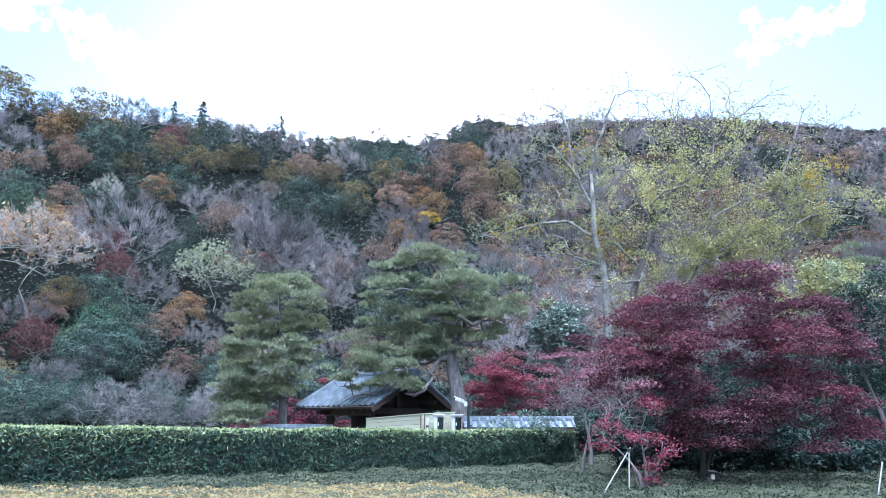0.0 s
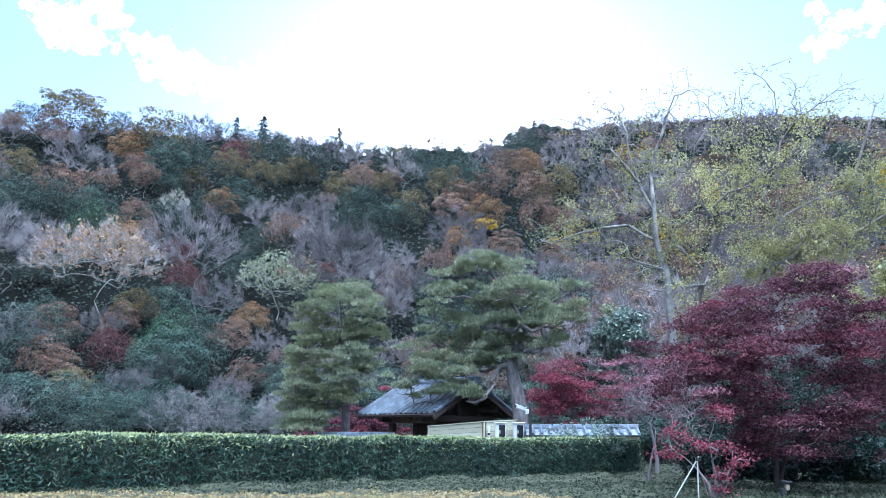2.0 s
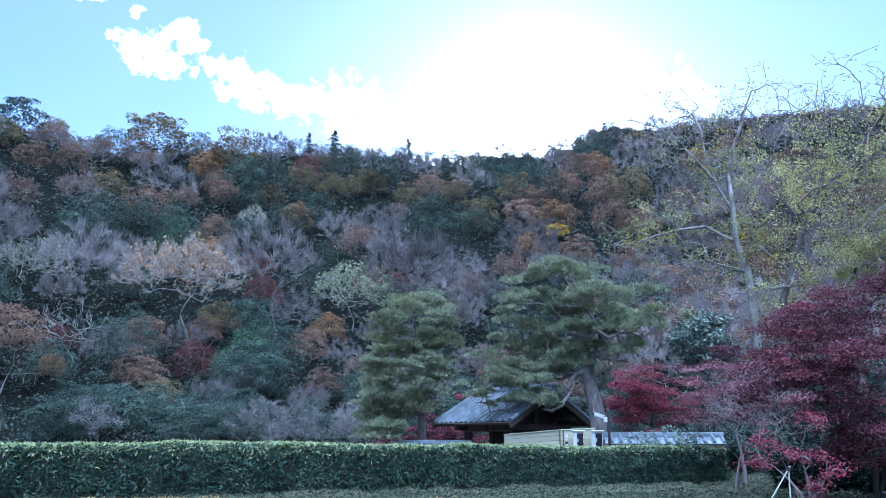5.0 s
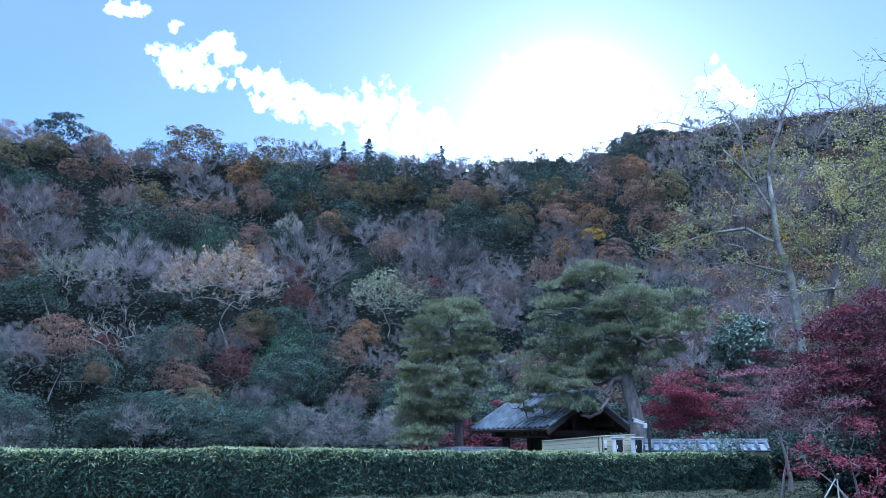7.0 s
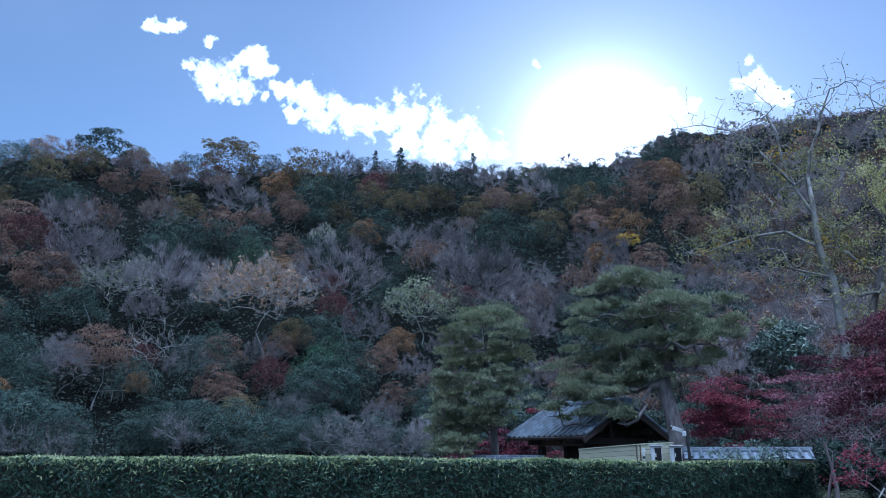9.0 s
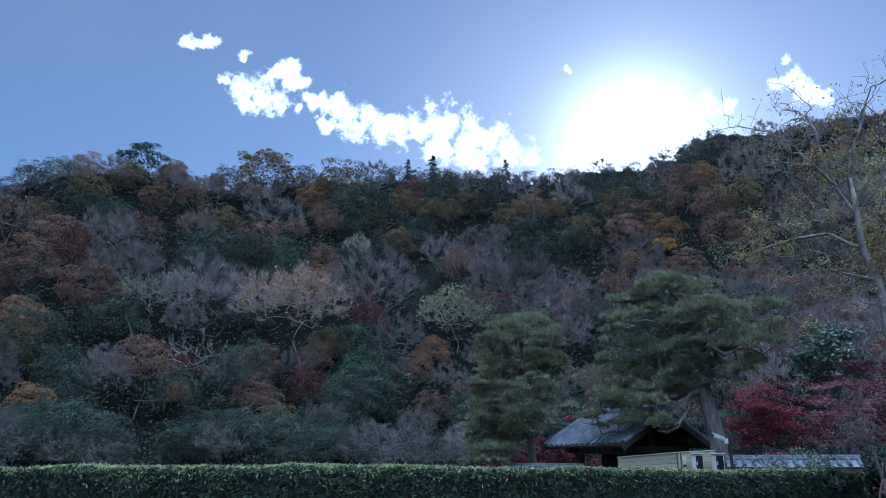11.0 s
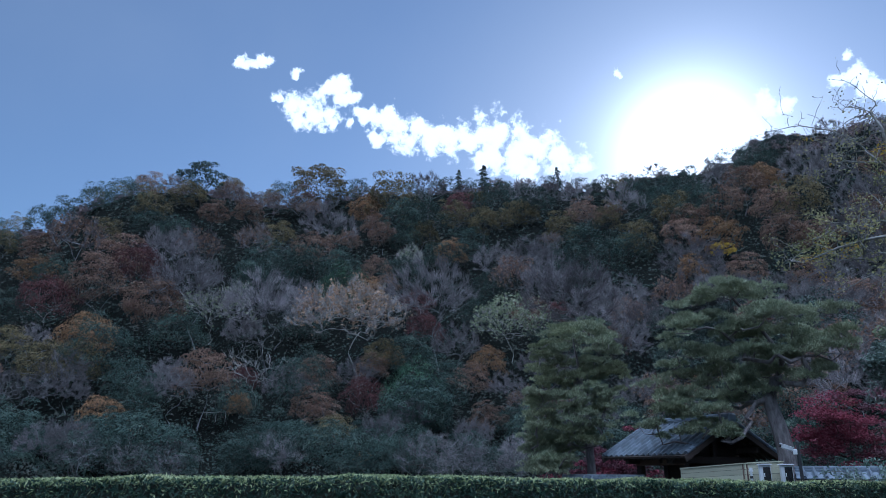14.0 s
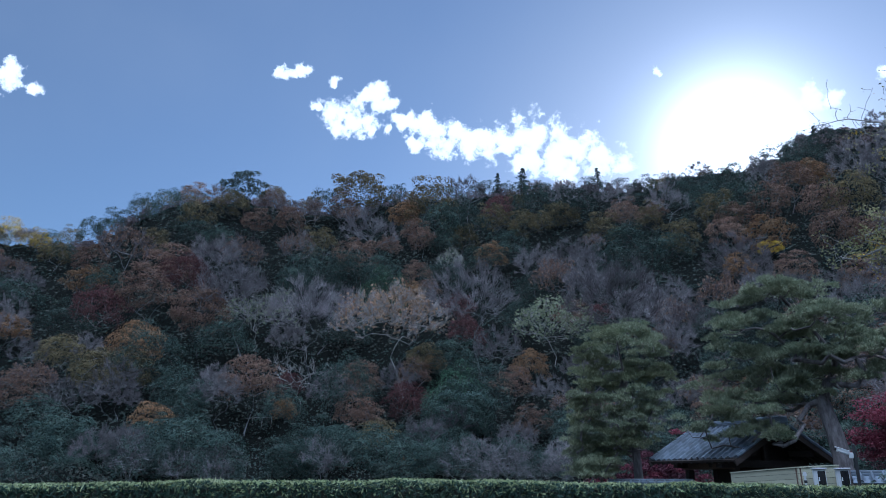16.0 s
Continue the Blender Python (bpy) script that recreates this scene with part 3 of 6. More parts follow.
# crown tops and widths, kind by kind, from the crest down
stand("evergreen", ((2.2, 23.9, 2.9), (0.7, 23.6, 3.3), (-18.8, 23.1, 3.8), (-31.0, 22.9, 2.3), (-3.7, 22.7, 3.9), (-9.8, 22.6, 2.2), (-7.1, 22.6, 2.9), (-15.9, 22.4, 3.3), (-37.0, 22.3, 2.8), (-25.2, 21.7, 4.0), (-5.2, 21.5, 3.4), (-27.4, 21.3, 3.5), (-2.3, 21.2, 3.8), (-49.1, 21.2, 3.3), (-51.4, 20.3, 2.3), (-21.4, 19.3, 3.6), (-52.9, 19.1, 2.2), (-11.9, 18.8, 5.2), (-54.7, 18.1, 2.2), (-24.0, 18.0, 2.6), (-34.8, 17.4, 4.2), (-38.0, 17.4, 3.9), (-32.4, 17.1, 3.2), (-39.1, 16.0, 3.5), (-20.2, 15.7, 2.8), (-53.1, 14.8, 2.8), (-48.8, 10.9, 5.5), (-26.0, 10.7, 3.7)))
stand("evergreen", ((-35.0, 9.1, 4.7), (-23.3, 8.7, 4.7), (-48.0, 7.9, 4.4), (-45.6, 6.2, 3.6), (-24.8, 6.0, 3.7), (-46.8, 4.3, 5.1), (-36.2, 3.8, 5.9), (-28.2, 2.7, 3.1), (-38.4, 2.5, 3.6), (-27.4, 1.9, 3.5), (-31.6, 1.4, 3.3)))
stand("green", ((-31.9, 15.7, 4.3), (-26.5, 8.3, 4.7)))
stand("olive", ((-27.8, 23.7, 4.6), (-22.6, 21.2, 2.7), (-17.2, 21.2, 2.3), (-4.7, 21.0, 3.6), (-15.9, 20.8, 1.9), (-20.0, 20.6, 2.5), (-18.6, 20.6, 2.1), (-13.9, 20.3, 2.9), (-25.0, 19.8, 2.6), (-7.6, 18.9, 2.9), (-50.0, 18.0, 2.3), (-60.5, 16.5, 2.0), (-56.8, 16.1, 2.2), (-28.1, 10.3, 3.2), (-52.5, 9.0, 4.1), (-50.4, 8.7, 3.2), (-32.2, 4.4, 3.4)))
stand("russet", ((0.6, 22.1, 3.6), (-35.8, 21.9, 2.7), (-47.3, 21.7, 2.4), (-11.5, 21.1, 2.9), (-0.8, 20.8, 3.3), (-9.3, 20.7, 1.8), (-39.8, 20.6, 2.5), (2.5, 20.4, 3.5), (-29.4, 20.3, 2.5), (-3.3, 19.8, 2.9), (-28.7, 19.6, 2.5), (-31.4, 18.9, 2.1), (-4.3, 18.7, 2.9), (-34.2, 18.5, 3.5), (3.3, 18.3, 3.7), (5.8, 17.5, 3.1), (-49.1, 17.0, 4.2), (-28.9, 16.8, 2.7), (-54.0, 16.2, 2.8), (-0.1, 15.8, 3.2), (-28.3, 15.3, 2.1), (-49.8, 15.2, 4.4), (4.5, 14.9, 3.1), (-46.1, 13.9, 4.7), (-16.5, 13.6, 3.2), (-29.2, 9.1, 2.8), (-42.3, 8.9, 4.6), (-33.5, 8.7, 3.5)))
stand("russet", ((-21.6, 8.4, 3.2), (-34.1, 6.5, 3.3), (-33.3, 5.7, 3.0), (-20.1, 5.4, 3.0)))
stand("orange", ((2.5, 22.0, 2.6), (-30.2, 21.5, 2.7), (-0.9, 18.6, 3.5), (-23.1, 18.3, 2.7), (-3.4, 16.1, 2.6), (-29.8, 15.0, 3.0), (-50.9, 11.1, 3.9), (-19.9, 9.6, 2.9), (-27.6, 9.4, 2.2), (-39.3, 5.8, 1.5), (-39.6, 5.6, 2.0), (-48.8, 5.2, 3.4), (-29.7, 1.5, 1.9)))
stand("wine", ((-22.4, 22.0, 2.7), (-47.8, 16.4, 3.9), (-25.7, 14.2, 2.8), (-53.2, 13.4, 3.8), (-14.6, 13.1, 2.8), (-25.3, 12.4, 3.0), (-39.4, 7.8, 2.3), (-30.0, 7.3, 3.5)))
stand("bare", ((-24.9, 23.4, 3.4), (-1.3, 23.0, 3.4), (-16.8, 22.9, 2.9), (-14.7, 22.8, 2.6), (5.4, 22.6, 3.7), (-12.0, 22.5, 2.9), (-8.1, 21.8, 3.4), (-32.8, 20.9, 4.6), (8.4, 20.1, 3.1), (-17.1, 18.3, 4.2), (-4.2, 18.1, 5.4), (-44.6, 18.0, 4.5), (-19.4, 17.6, 3.6), (-23.9, 17.0, 7.8), (-12.3, 16.5, 7.9), (-42.7, 16.1, 6.2), (-15.6, 16.0, 3.7), (5.9, 15.2, 4.0), (-7.9, 15.1, 5.1), (-37.6, 15.0, 5.4), (-37.4, 15.0, 6.5), (0.3, 14.4, 4.1), (-11.8, 14.0, 5.1), (-40.0, 11.8, 3.4), (-9.0, 11.8, 4.1), (-22.2, 11.5, 4.3), (-53.7, 10.0, 2.7), (-30.7, 8.7, 3.5)))
stand("bare", ((-45.0, 8.2, 3.3), (-18.0, 7.6, 3.1), (-52.2, 7.0, 3.4), (-28.0, 4.5, 3.8), (-21.1, 4.1, 3.2), (-50.0, 3.8, 3.8), (-52.3, 3.2, 3.6), (-24.6, 3.1, 3.7), (-18.7, 2.8, 3.4), (-43.6, 2.6, 3.8)))
stand("thin", ((-41.1, 21.9, 2.6), (-41.4, 21.8, 2.2), (-45.8, 21.8, 2.1), (-38.0, 21.3, 2.0), (-38.7, 21.2, 2.5), (-14.8, 18.6, 2.1), (-39.5, 18.5, 3.2), (-51.8, 18.3, 4.4), (-42.9, 18.0, 3.8), (-17.5, 16.7, 3.9), (-5.7, 14.5, 3.7), (-8.6, 13.2, 3.7)))
stand("silver", ((-26.7, 17.7, 2.4), (-39.9, 14.2, 3.1)))
stand("conifer", ((3.1, 24.3, 1.0), (-22.3, 24.1, 1.1), (-20.2, 24.0, 1.6), (-13.7, 23.6, 1.2)))
# spur trees whose yellow leaves stand for sunshine on them
stand("gold", ((-59.9, 17.1, 2.0), (-58.0, 16.7, 1.8)))


def plant_hillside():
    """Trees that fill the slope between the single ones; the mix changes from foot to crest, in drifts of a few trees."""
    rng = np.random.default_rng(7)

    def choose(az, el):
        zone = "far" if az > 6 else "skirt" if el < 1.6 else "foot" if el < 5.5 else "middle" if el < 14 else "upper" if el < 19.5 else "crest"
        draw = (noise.noise((az / 3.4, el / 2.0, 1.5)) * 0.75 + 0.5) % 1.0 if rng.uniform() < 0.5 else rng.uniform()
        for kind, share in MIX[zone]:
            draw -= share
            if draw <= 0:
                return kind
        return MIX[zone][0][0]

    for row, el in enumerate(np.arange(-0.6, 23.0, 1.5)):
        step = 3.8 if el < 9.5 else 3.4 if el < 15 else 3.0
        for az in np.arange(-66 + (row % 2) * step / 2, 37, step):
            a, e = az + rng.normal() * 0.6, el + rng.normal() * 0.35
            if -42.2 < a < -40.6 and e < 2.6:
                continue
            # the crown shows above the foot of the tree
            if any(((a - ca) / wa) ** 2 + ((e + 2.0 - ce) / we) ** 2 < 1 for ca, ce, wa, we in TAKEN):
                continue
            place = on_slope(a, e)
            if place is not None and place.xy.length < FAR_WOODS:
                plant(choose(a, e), place, rng, rng.uniform(0.85, 1.15) if a > 3 else rng.uniform(0.62, 0.9) if e > 6 else rng.uniform(0.5, 0.7))
    # low evergreens close the edge of the wood
    for az in np.arange(-66, 37, 2.6):
        a = az + rng.normal() * 0.5
        if not -42.2 < a < -40.6:
            r = rng.uniform(60, 68)
            plant("evergreen", Vector((r * math.sin(radians(a)), r * math.cos(radians(a)), ground_height(r * math.sin(radians(a)), r * math.cos(radians(a))) - 1.3)), rng, rng.uniform(0.5, 0.75))
    # slim leafless shrubs before the wood, behind the long hedge
    for k in range(3):
        FAMILIES[0].setdefault("shrub", []).append(bare_tree("leafless_shrub", 140 + k, M_BARK_HILL, M_TWIG, 4.2, 3.0, 46, 700, "slim leafless shrub with pale upright stems", trunk_share=0.12, thick=0.009, twig_len=0.5, twig_wide=0.014, least=0.012))
    MASTERS.extend(FAMILIES[0]["shrub"])
    for az in (-25.4, -24.0, -22.6, -21.6, -20.4, -19.2, -18.0, -17.0, -35.5, -47.0, -44.5, -50.0):
        a, r = radians(az), 57 + rng.uniform(-1, 2)
        plant("shrub", Vector((r * math.sin(a), r * math.cos(a), -0.3)), rng, rng.uniform(0.7, 1.1))
    # a low unbroken fringe on the crest itself
    for az in np.arange(-66, 37, 1.5):
        a = az + rng.normal() * 0.4
        place = on_slope(a, 60, True)
        if place.xy.length < FAR_WOODS:
            plant(choose(a, 21), place - Vector((0, 0, 2.0)), rng, rng.uniform(0.55, 0.8))


plant_hillside()

M_FAR_WOODS = leaf_material("distant_autumn_woods", [(0.07, 0.075, 0.062), (0.125, 0.106, 0.112), (0.16, 0.132, 0.138), (0.155, 0.108, 0.088), (0.09, 0.088, 0.08)], 0.2, patch=0.045)


def build_far_woods():
    """The far shoulder of the ridge: crowns too distant to tell apart, as one mass of domes."""
    rng = np.random.default_rng(17)
    pieces = []
    spots = [(az + rng.normal() * 0.35, el + rng.normal() * 0.2) for row, el in enumerate(np.arange(10.0, 25.2, 0.72)) for az in np.arange(-2 + (row % 2) * 0.6, 38, 1.25)]
    spots += [(az + rng.normal() * 0.3, 60) for az in np.arange(-58, 38, 0.8)]
    for az, el in spots:
        place = on_slope(az, el, el > 50)
        if place is None or (place.xy.length < FAR_WOODS - 15 and el < 50):
            continue
        w, h = rng.uniform(3.2, 6.0), rng.uniform(4.0, 8.0)
        if el > 50:
            w, h = w * 0.6, h * rng.uniform(0.4, 0.65)
        k = 420
        d = unit(rng.normal(size=(k, 3)))
        d[:, 2] = np.abs(d[:, 2])
        lumps = np.array([1 + 0.35 * noise.noise(Vector(v) * 2.6 + place) for v in d])[:, None]
        P = np.array(place) + d * lumps * np.array([w, w, h]) * rng.uniform(0.75, 0.98, (k, 1))
        pieces.append(tri_leaves(rng, P, d + np.array([0, 0, 0.2]), 0.6, 0.35))
    V, F = joined(pieces)
    tagged(link("far_woods", array_mesh("far_woods", V, F), M_FAR_WOODS), "distant purple-brown autumn woods on the far shoulder of the ridge", "woods", kind="stuff")


build_far_woods()


def set_tree(ob, az, el, size=1.0, turn=0.0):
    place = on_slope(az, el, True)
    ob.matrix_basis = Matrix.Translation(place) @ pose(0, 0, 0, 0, 0, turn)
    ob.scale = (size, size, size)
    ob["group"] = "hillside trees"
    return ob


def plant_landmarks():
    """The trees of the slope that stand out from the rest."""
    set_tree(bare_tree("pale_spreading_tree", 101, M_BARK_PALE, M_TWIG_PALE, 13.5, 14.0, 230, 5200, "broad silvery bare tree with buff leaves along its top", M_BUFF, 3000, trunk_share=0.34, droop=0.8, least=0.034, thick=0.024, twig_wide=0.03), -30.3, 5.6, 1.08)
    set_tree(bare_tree("pale_spreading_tree", 102, M_BARK_PALE, M_TWIG_PALE, 9.5, 10.5, 120, 900, "silvery bare tree with a few pale leaves", M_PALE_GREEN, 600, trunk_share=0.25, least=0.03), -42.5, 8.0, 1.1)
    set_tree(bare_tree("white_barked_tree", 103, M_BARK_PALE, M_TWIG_PALE, 8.5, 9.5, 70, 160, "small white-barked bare tree against dark evergreens", trunk_share=0.3, least=0.026, thick=0.012), -38.2, 3.6, 1.0)
    set_tree(bare_tree("pale_green_tree", 104, M_BARK_PALE, M_TWIG_PALE, 11.0, 11.0, 130, 500, "grey-barked tree with pale green leaves on top", M_PALE_GREEN, 2600, trunk_share=0.25, least=0.03), -18.2, 7.2)
    for seed, az, el, h, w in ((111, -25.4, 1.0, 9.5, 9.5), (112, -28.6, -0.6, 6.5, 7.5), (115, -35.8, -0.6, 6.5, 7.5), (117, -49.0, -0.6, 6.5, 8.0), (118, -54.0, -0.8, 7.0, 8.0)):
        set_tree(leafy_tree("evergreen_oak", seed, M_EVERGREEN, M_BARK_DARK, h, w, 60, 170, 0.17, "dense blue-green evergreen oak at the foot of the slope", gaps=0.05, trunk_share=0.05, size=(0.085, 0.14), flat=0.75, tilt=0.3), az, el, 0.85)
    set_tree(leafy_tree("yellow_tree", 121, M_YELLOW, M_BARK_GREY, 6.0, 4.5, 16, 50, 0.36, "small bright yellow tree among russet woods", gaps=0.3), -1.2, 14.4)
    set_tree(leafy_tree("ridge_oak", 122, M_OLIVE, M_BARK_DARK, 13.0, 14.0, 56, 110, 0.34, "tall round-crowned oak standing above the ridge", gaps=0.15, trunk_share=0.12, size=(0.09, 0.14), flat=0.6), -33.8, 19.8, 1.22)
    set_tree(leafy_tree("ridge_oak", 123, M_EVERGREEN, M_BARK_DARK, 13.0, 9.5, 26, 110, 0.34, "flat-topped dark tree standing above the ridge", gaps=0.2, trunk_share=0.32, flat=0.4), -43.6, 19.0, 1.15)


plant_landmarks()
for ob in MASTERS:
    if ob.name not in used:
        for child in list(ob.children):
            bpy.data.objects.remove(child)
        bpy.data.objects.remove(ob)


# ---- understorey of the slope ----
M_SCRUB = leaf_material("scrub_leaves", [(0.024, 0.037, 0.033), (0.044, 0.06, 0.052), (0.075, 0.078, 0.066), (0.052, 0.052, 0.043)], 0.1, 0.9, 0.0, patch=0.05)


# near-black: the shade between crowns and bushes is painted into this colour
M_GAP_SHADE = solid_material("thicket_gap_shade", [(0.003, 0.004, 0.004), (0.008, 0.009, 0.008), (0.005, 0.005, 0.005)], 0.8, 1.0, bump=0.6, bump_scale=4.0, spec=0.0)


def build_scrub():
    """A closed, lumpy layer of bushes under the trees: an inner mass, near-black to paint in the shade, and the leaves
    that stand out of it.
    """
    rng = np.random.default_rng(23)
    bearings, reaches = np.arange(-67, 37, 0.45), np.concatenate([np.arange(60, 130, 1.2), np.arange(130, 300, 2.0), np.arange(300, 440, 4.0)])
    G = np.zeros((len(bearings), len(reaches), 3))
    for i, az in enumerate(bearings):
        sa, ca = math.sin(radians(az)), math.cos(radians(az))
        crest = float(np.interp(az, FAR_AZ, FAR_M))
        for j, r in enumerate(reaches):
            x, y = r * sa, r * ca
            bush = 0.9 + 2.4 * abs(noise.noise((x / 4.5, y / 4.5, 1.0))) + 1.2 * abs(noise.noise((x / 2.0, y / 2.0, 6.0)))
            # low at the edge of the wood, gone beyond the crest and on the trodden bank
            bush *= min(1.0, (r - 59) / 6) * (1.0 if r < crest - 12 else max(-0.6, (crest - r) / 12))
            if -42.4 < az < -40.4 and r < 92:
                bush *= 0.2
            G[i, j] = x, y, ground_height(x, y) + bush
    n, m = G.shape[:2]
    i, j = np.meshgrid(np.arange(n - 1), np.arange(m - 1), indexing="ij")
    F = np.stack([i * m + j, i * m + j + 1, (i + 1) * m + j + 1, (i + 1) * m + j], -1).reshape(-1, 4)
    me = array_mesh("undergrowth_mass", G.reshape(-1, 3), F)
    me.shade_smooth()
    ob = tagged(link("undergrowth", me, M_GAP_SHADE), "dark green and brown scrub under the hillside trees", "undergrowth", kind="stuff")
    count = 250000
    a = rng.integers(0, n - 1, count)
    # nearer bushes are leafed more finely
    b = (rng.uniform(0, 1, count) ** 1.6 * (m - 1)).astype(int)
    u, v = rng.uniform(0, 1, (2, count, 1))
    P = G[a, b] * (1 - u) * (1 - v) + G[a + 1, b] * u * (1 - v) + G[a, b + 1] * (1 - u) * v + G[a + 1, b + 1] * u * v
    size = 0.2 + 0.0034 * (np.hypot(P[:, 0], P[:, 1]) - 60)
    V, F = tri_leaves(rng, P + np.array([0, 0, 0.08]) + rng.normal(size=P.shape) * 0.12, np.tile([0, -0.4, 1.0], (count, 1)), size, 0.55)
    tagged(link("scrub_leaves", array_mesh("scrub_leaves", V, F), M_SCRUB, ob), kind="stuff")


build_scrub()


# ---- clipped hedges ----
M_HEDGE = leaf_material("hedge_leaves", [(0.012, 0.034, 0.026), (0.036, 0.08, 0.056), (0.15, 0.21, 0.13)], 0.25, 0.45, 0.3, patch=1.2)
# paler yellow-green: the sky's light on the hedge top is in this colour
M_HEDGE_TOP_LIT = leaf_material("sky_lit_hedge_leaves", [(0.2, 0.25, 0.11), (0.37, 0.42, 0.2), (0.52, 0.55, 0.3)], 0.35, 0.45, 0.3, patch=0.8)
# near-black core colour stands in for the shade between the leaves
M_HEDGE_CORE = solid_material("hedge_core_shade", [(0.012, 0.016, 0.011), (0.03, 0.03, 0.02)], 5.0, 0.95, bump=0.6)
# glossy leaves darkened further: shade behind the maple is put into the colour
M_HEDGE_SHADED = leaf_material("shade_darkened_hedge_leaves", [(0.006, 0.015, 0.013), (0.012, 0.028, 0.023), (0.028, 0.05, 0.04)], 0.15, 0.5, 0.2, patch=1.0)
HEDGE_AZ, HEDGE_D = -31.0, 19.86


def hedge_point(s, back, z):
    """A place by the length along the hedge from its nearest point, the depth behind its face and the height."""
    a = radians(HEDGE_AZ)
    n, t = (math.sin(a), math.cos(a)), (math.cos(a), -math.sin(a))
    return (n[0] * (HEDGE_D + back) + t[0] * s, n[1] * (HEDGE_D + back) + t[1] * s, z)


def hedge_crest(s):
    return EYE - 0.165 - (0.0135 * s if s > 0 else -0.009 * s) + 0.02 * math.sin(s * 0.9) + 0.012 * math.sin(s * 2.3 + 1)


# young is the crest's leaf material, by default toned as if sky-lit
def build_hedge(name, label, place, s0, s1, depth, crest, density, seed, leaf=(0.19, 0.046), leaves=M_HEDGE, young=M_HEDGE_TOP_LIT):
    rng = np.random.default_rng(seed)
    ob = empty(name, place((s0 + s1) / 2, depth / 2, 0), label, "hedge")
    n = int((s1 - s0) / 0.5) + 1
    inset, V, F = 0.13, [], []
    for s in np.linspace(s0, s1, n):
        top = crest(s) - inset
        V += [place(s, inset, 0), place(s, inset, top), place(s, depth - inset, top), place(s, depth - inset, 0)]
    for i in range(n - 1):
        F += [(4 * i + k, 4 * i + 4 + k, 4 * i + 5 + k, 4 * i + 1 + k) for k in range(3)]
    F += [(0, 1, 2, 3), (4 * n - 1, 4 * n - 2, 4 * n - 3, 4 * n - 4)]
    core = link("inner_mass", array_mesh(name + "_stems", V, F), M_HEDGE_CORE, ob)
    core.matrix_parent_inverse = Matrix.Translation(-ob.location)

    def scatter(count, face):
        s = rng.uniform(s0, s1, count)
        u = rng.uniform(0, 1, count)
        rough = np.abs(rng.normal(size=count)) * 0.07
        tops = np.array([crest(v) for v in s])
        # shallow hollows and bulges of an imperfect trim
        wave = np.array([noise.noise((v * 1.1, w * 1.6, seed + 0.5)) for v, w in zip(s, u)]) * 0.09
        if face == "front":
            pts = [place(a, b, c) for a, b, c in zip(s, rough * 1.3 - 0.05 + wave, 0.03 + u * (tops - 0.03))]
            normal = np.array(place(0, -1, 0)) - np.array(place(0, 0, 0)) + np.array([0, 0, 0.45])
        elif face == "end":
            pts = [place(s1 + 0.03 - r, d * depth, 0.05 + (crest(s1) - 0.05) * w) for r, d, w in zip(rough, u, rng.uniform(0, 1, count))]
            normal = np.array(place(1, 0, 0)) - np.array(place(0, 0, 0))
        else:
            pts = [place(a, b * depth, c) for a, b, c in zip(s, u, tops + wave * 0.7 - rough + 0.02)]
            normal = np.array([0, 0, 1.0])
        return np.array(pts), np.tile(normal, (count, 1))

    length = s1 - s0
    pieces = []
    for face, area in (("front", length * 1.5), ("top", length * depth * 0.8), ("end", depth * 1.5)):
        P, Nn = scatter(int(area * density), face)
        pieces.append(leaf_faces(rng, P, Nn, leaf[0], leaf[1], 0.95))
    V, F = joined(pieces)
    link("foliage", array_mesh(name + "_leaves", V, F), leaves, ob).matrix_parent_inverse = Matrix.Translation(-ob.location)
    # leaves along the trimmed crest; the paler default paints in light from the sky
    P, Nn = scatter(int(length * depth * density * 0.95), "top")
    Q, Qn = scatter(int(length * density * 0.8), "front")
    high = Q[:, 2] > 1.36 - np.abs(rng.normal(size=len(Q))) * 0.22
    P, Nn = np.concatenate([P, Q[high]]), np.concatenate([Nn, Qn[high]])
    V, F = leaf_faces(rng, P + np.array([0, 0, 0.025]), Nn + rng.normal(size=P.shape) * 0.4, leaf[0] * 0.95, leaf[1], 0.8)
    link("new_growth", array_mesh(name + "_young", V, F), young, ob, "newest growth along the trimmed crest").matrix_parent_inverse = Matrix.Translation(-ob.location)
    return ob


build_hedge("hedge", "long clipped dark green hedge with pale new leaves on top", hedge_point, -24.0, 17.4, 0.95, hedge_crest, 430, 31, (0.155, 0.042))


def far_hedge_point(s, back, z):
    a = radians(22.0)
    d = 32.5 + back
    return (math.sin(a) * d + math.cos(a) * s, math.cos(a) * d - math.sin(a) * s, z)


# the shade on this hedge is part of its leaf colour
build_hedge("hedge", "dark clipped hedge in deep shade behind the maple", far_hedge_point, -6.5, 12.0, 0.9, lambda s: 1.14 + 0.02 * math.sin(s) + 0.008 * s, 220, 32, (0.17, 0.06), M_HEDGE_SHADED, M_HEDGE_SHADED)

# ---- low clipped azaleas between the path and the hedges ----
M_COVER = leaf_material("azalea_leaves", [(0.008, 0.015, 0.007), (0.017, 0.027, 0.011), (0.046, 0.06, 0.025)], 0.3, 0.55, 0.3, patch=0.5)
M_COVER_DRY = leaf_material("bronzed_azalea_leaves", [(0.1, 0.1, 0.042), (0.26, 0.22, 0.095), (0.2, 0.13, 0.065), (0.38, 0.34, 0.16)], 0.3, 0.6, 0.25, patch=0.8)
M_MOUND = solid_material("azalea_twigs", [(0.02, 0.025, 0.012), (0.05, 0.05, 0.025)], 3.0, 0.95, bump=0.8, bump_scale=25)


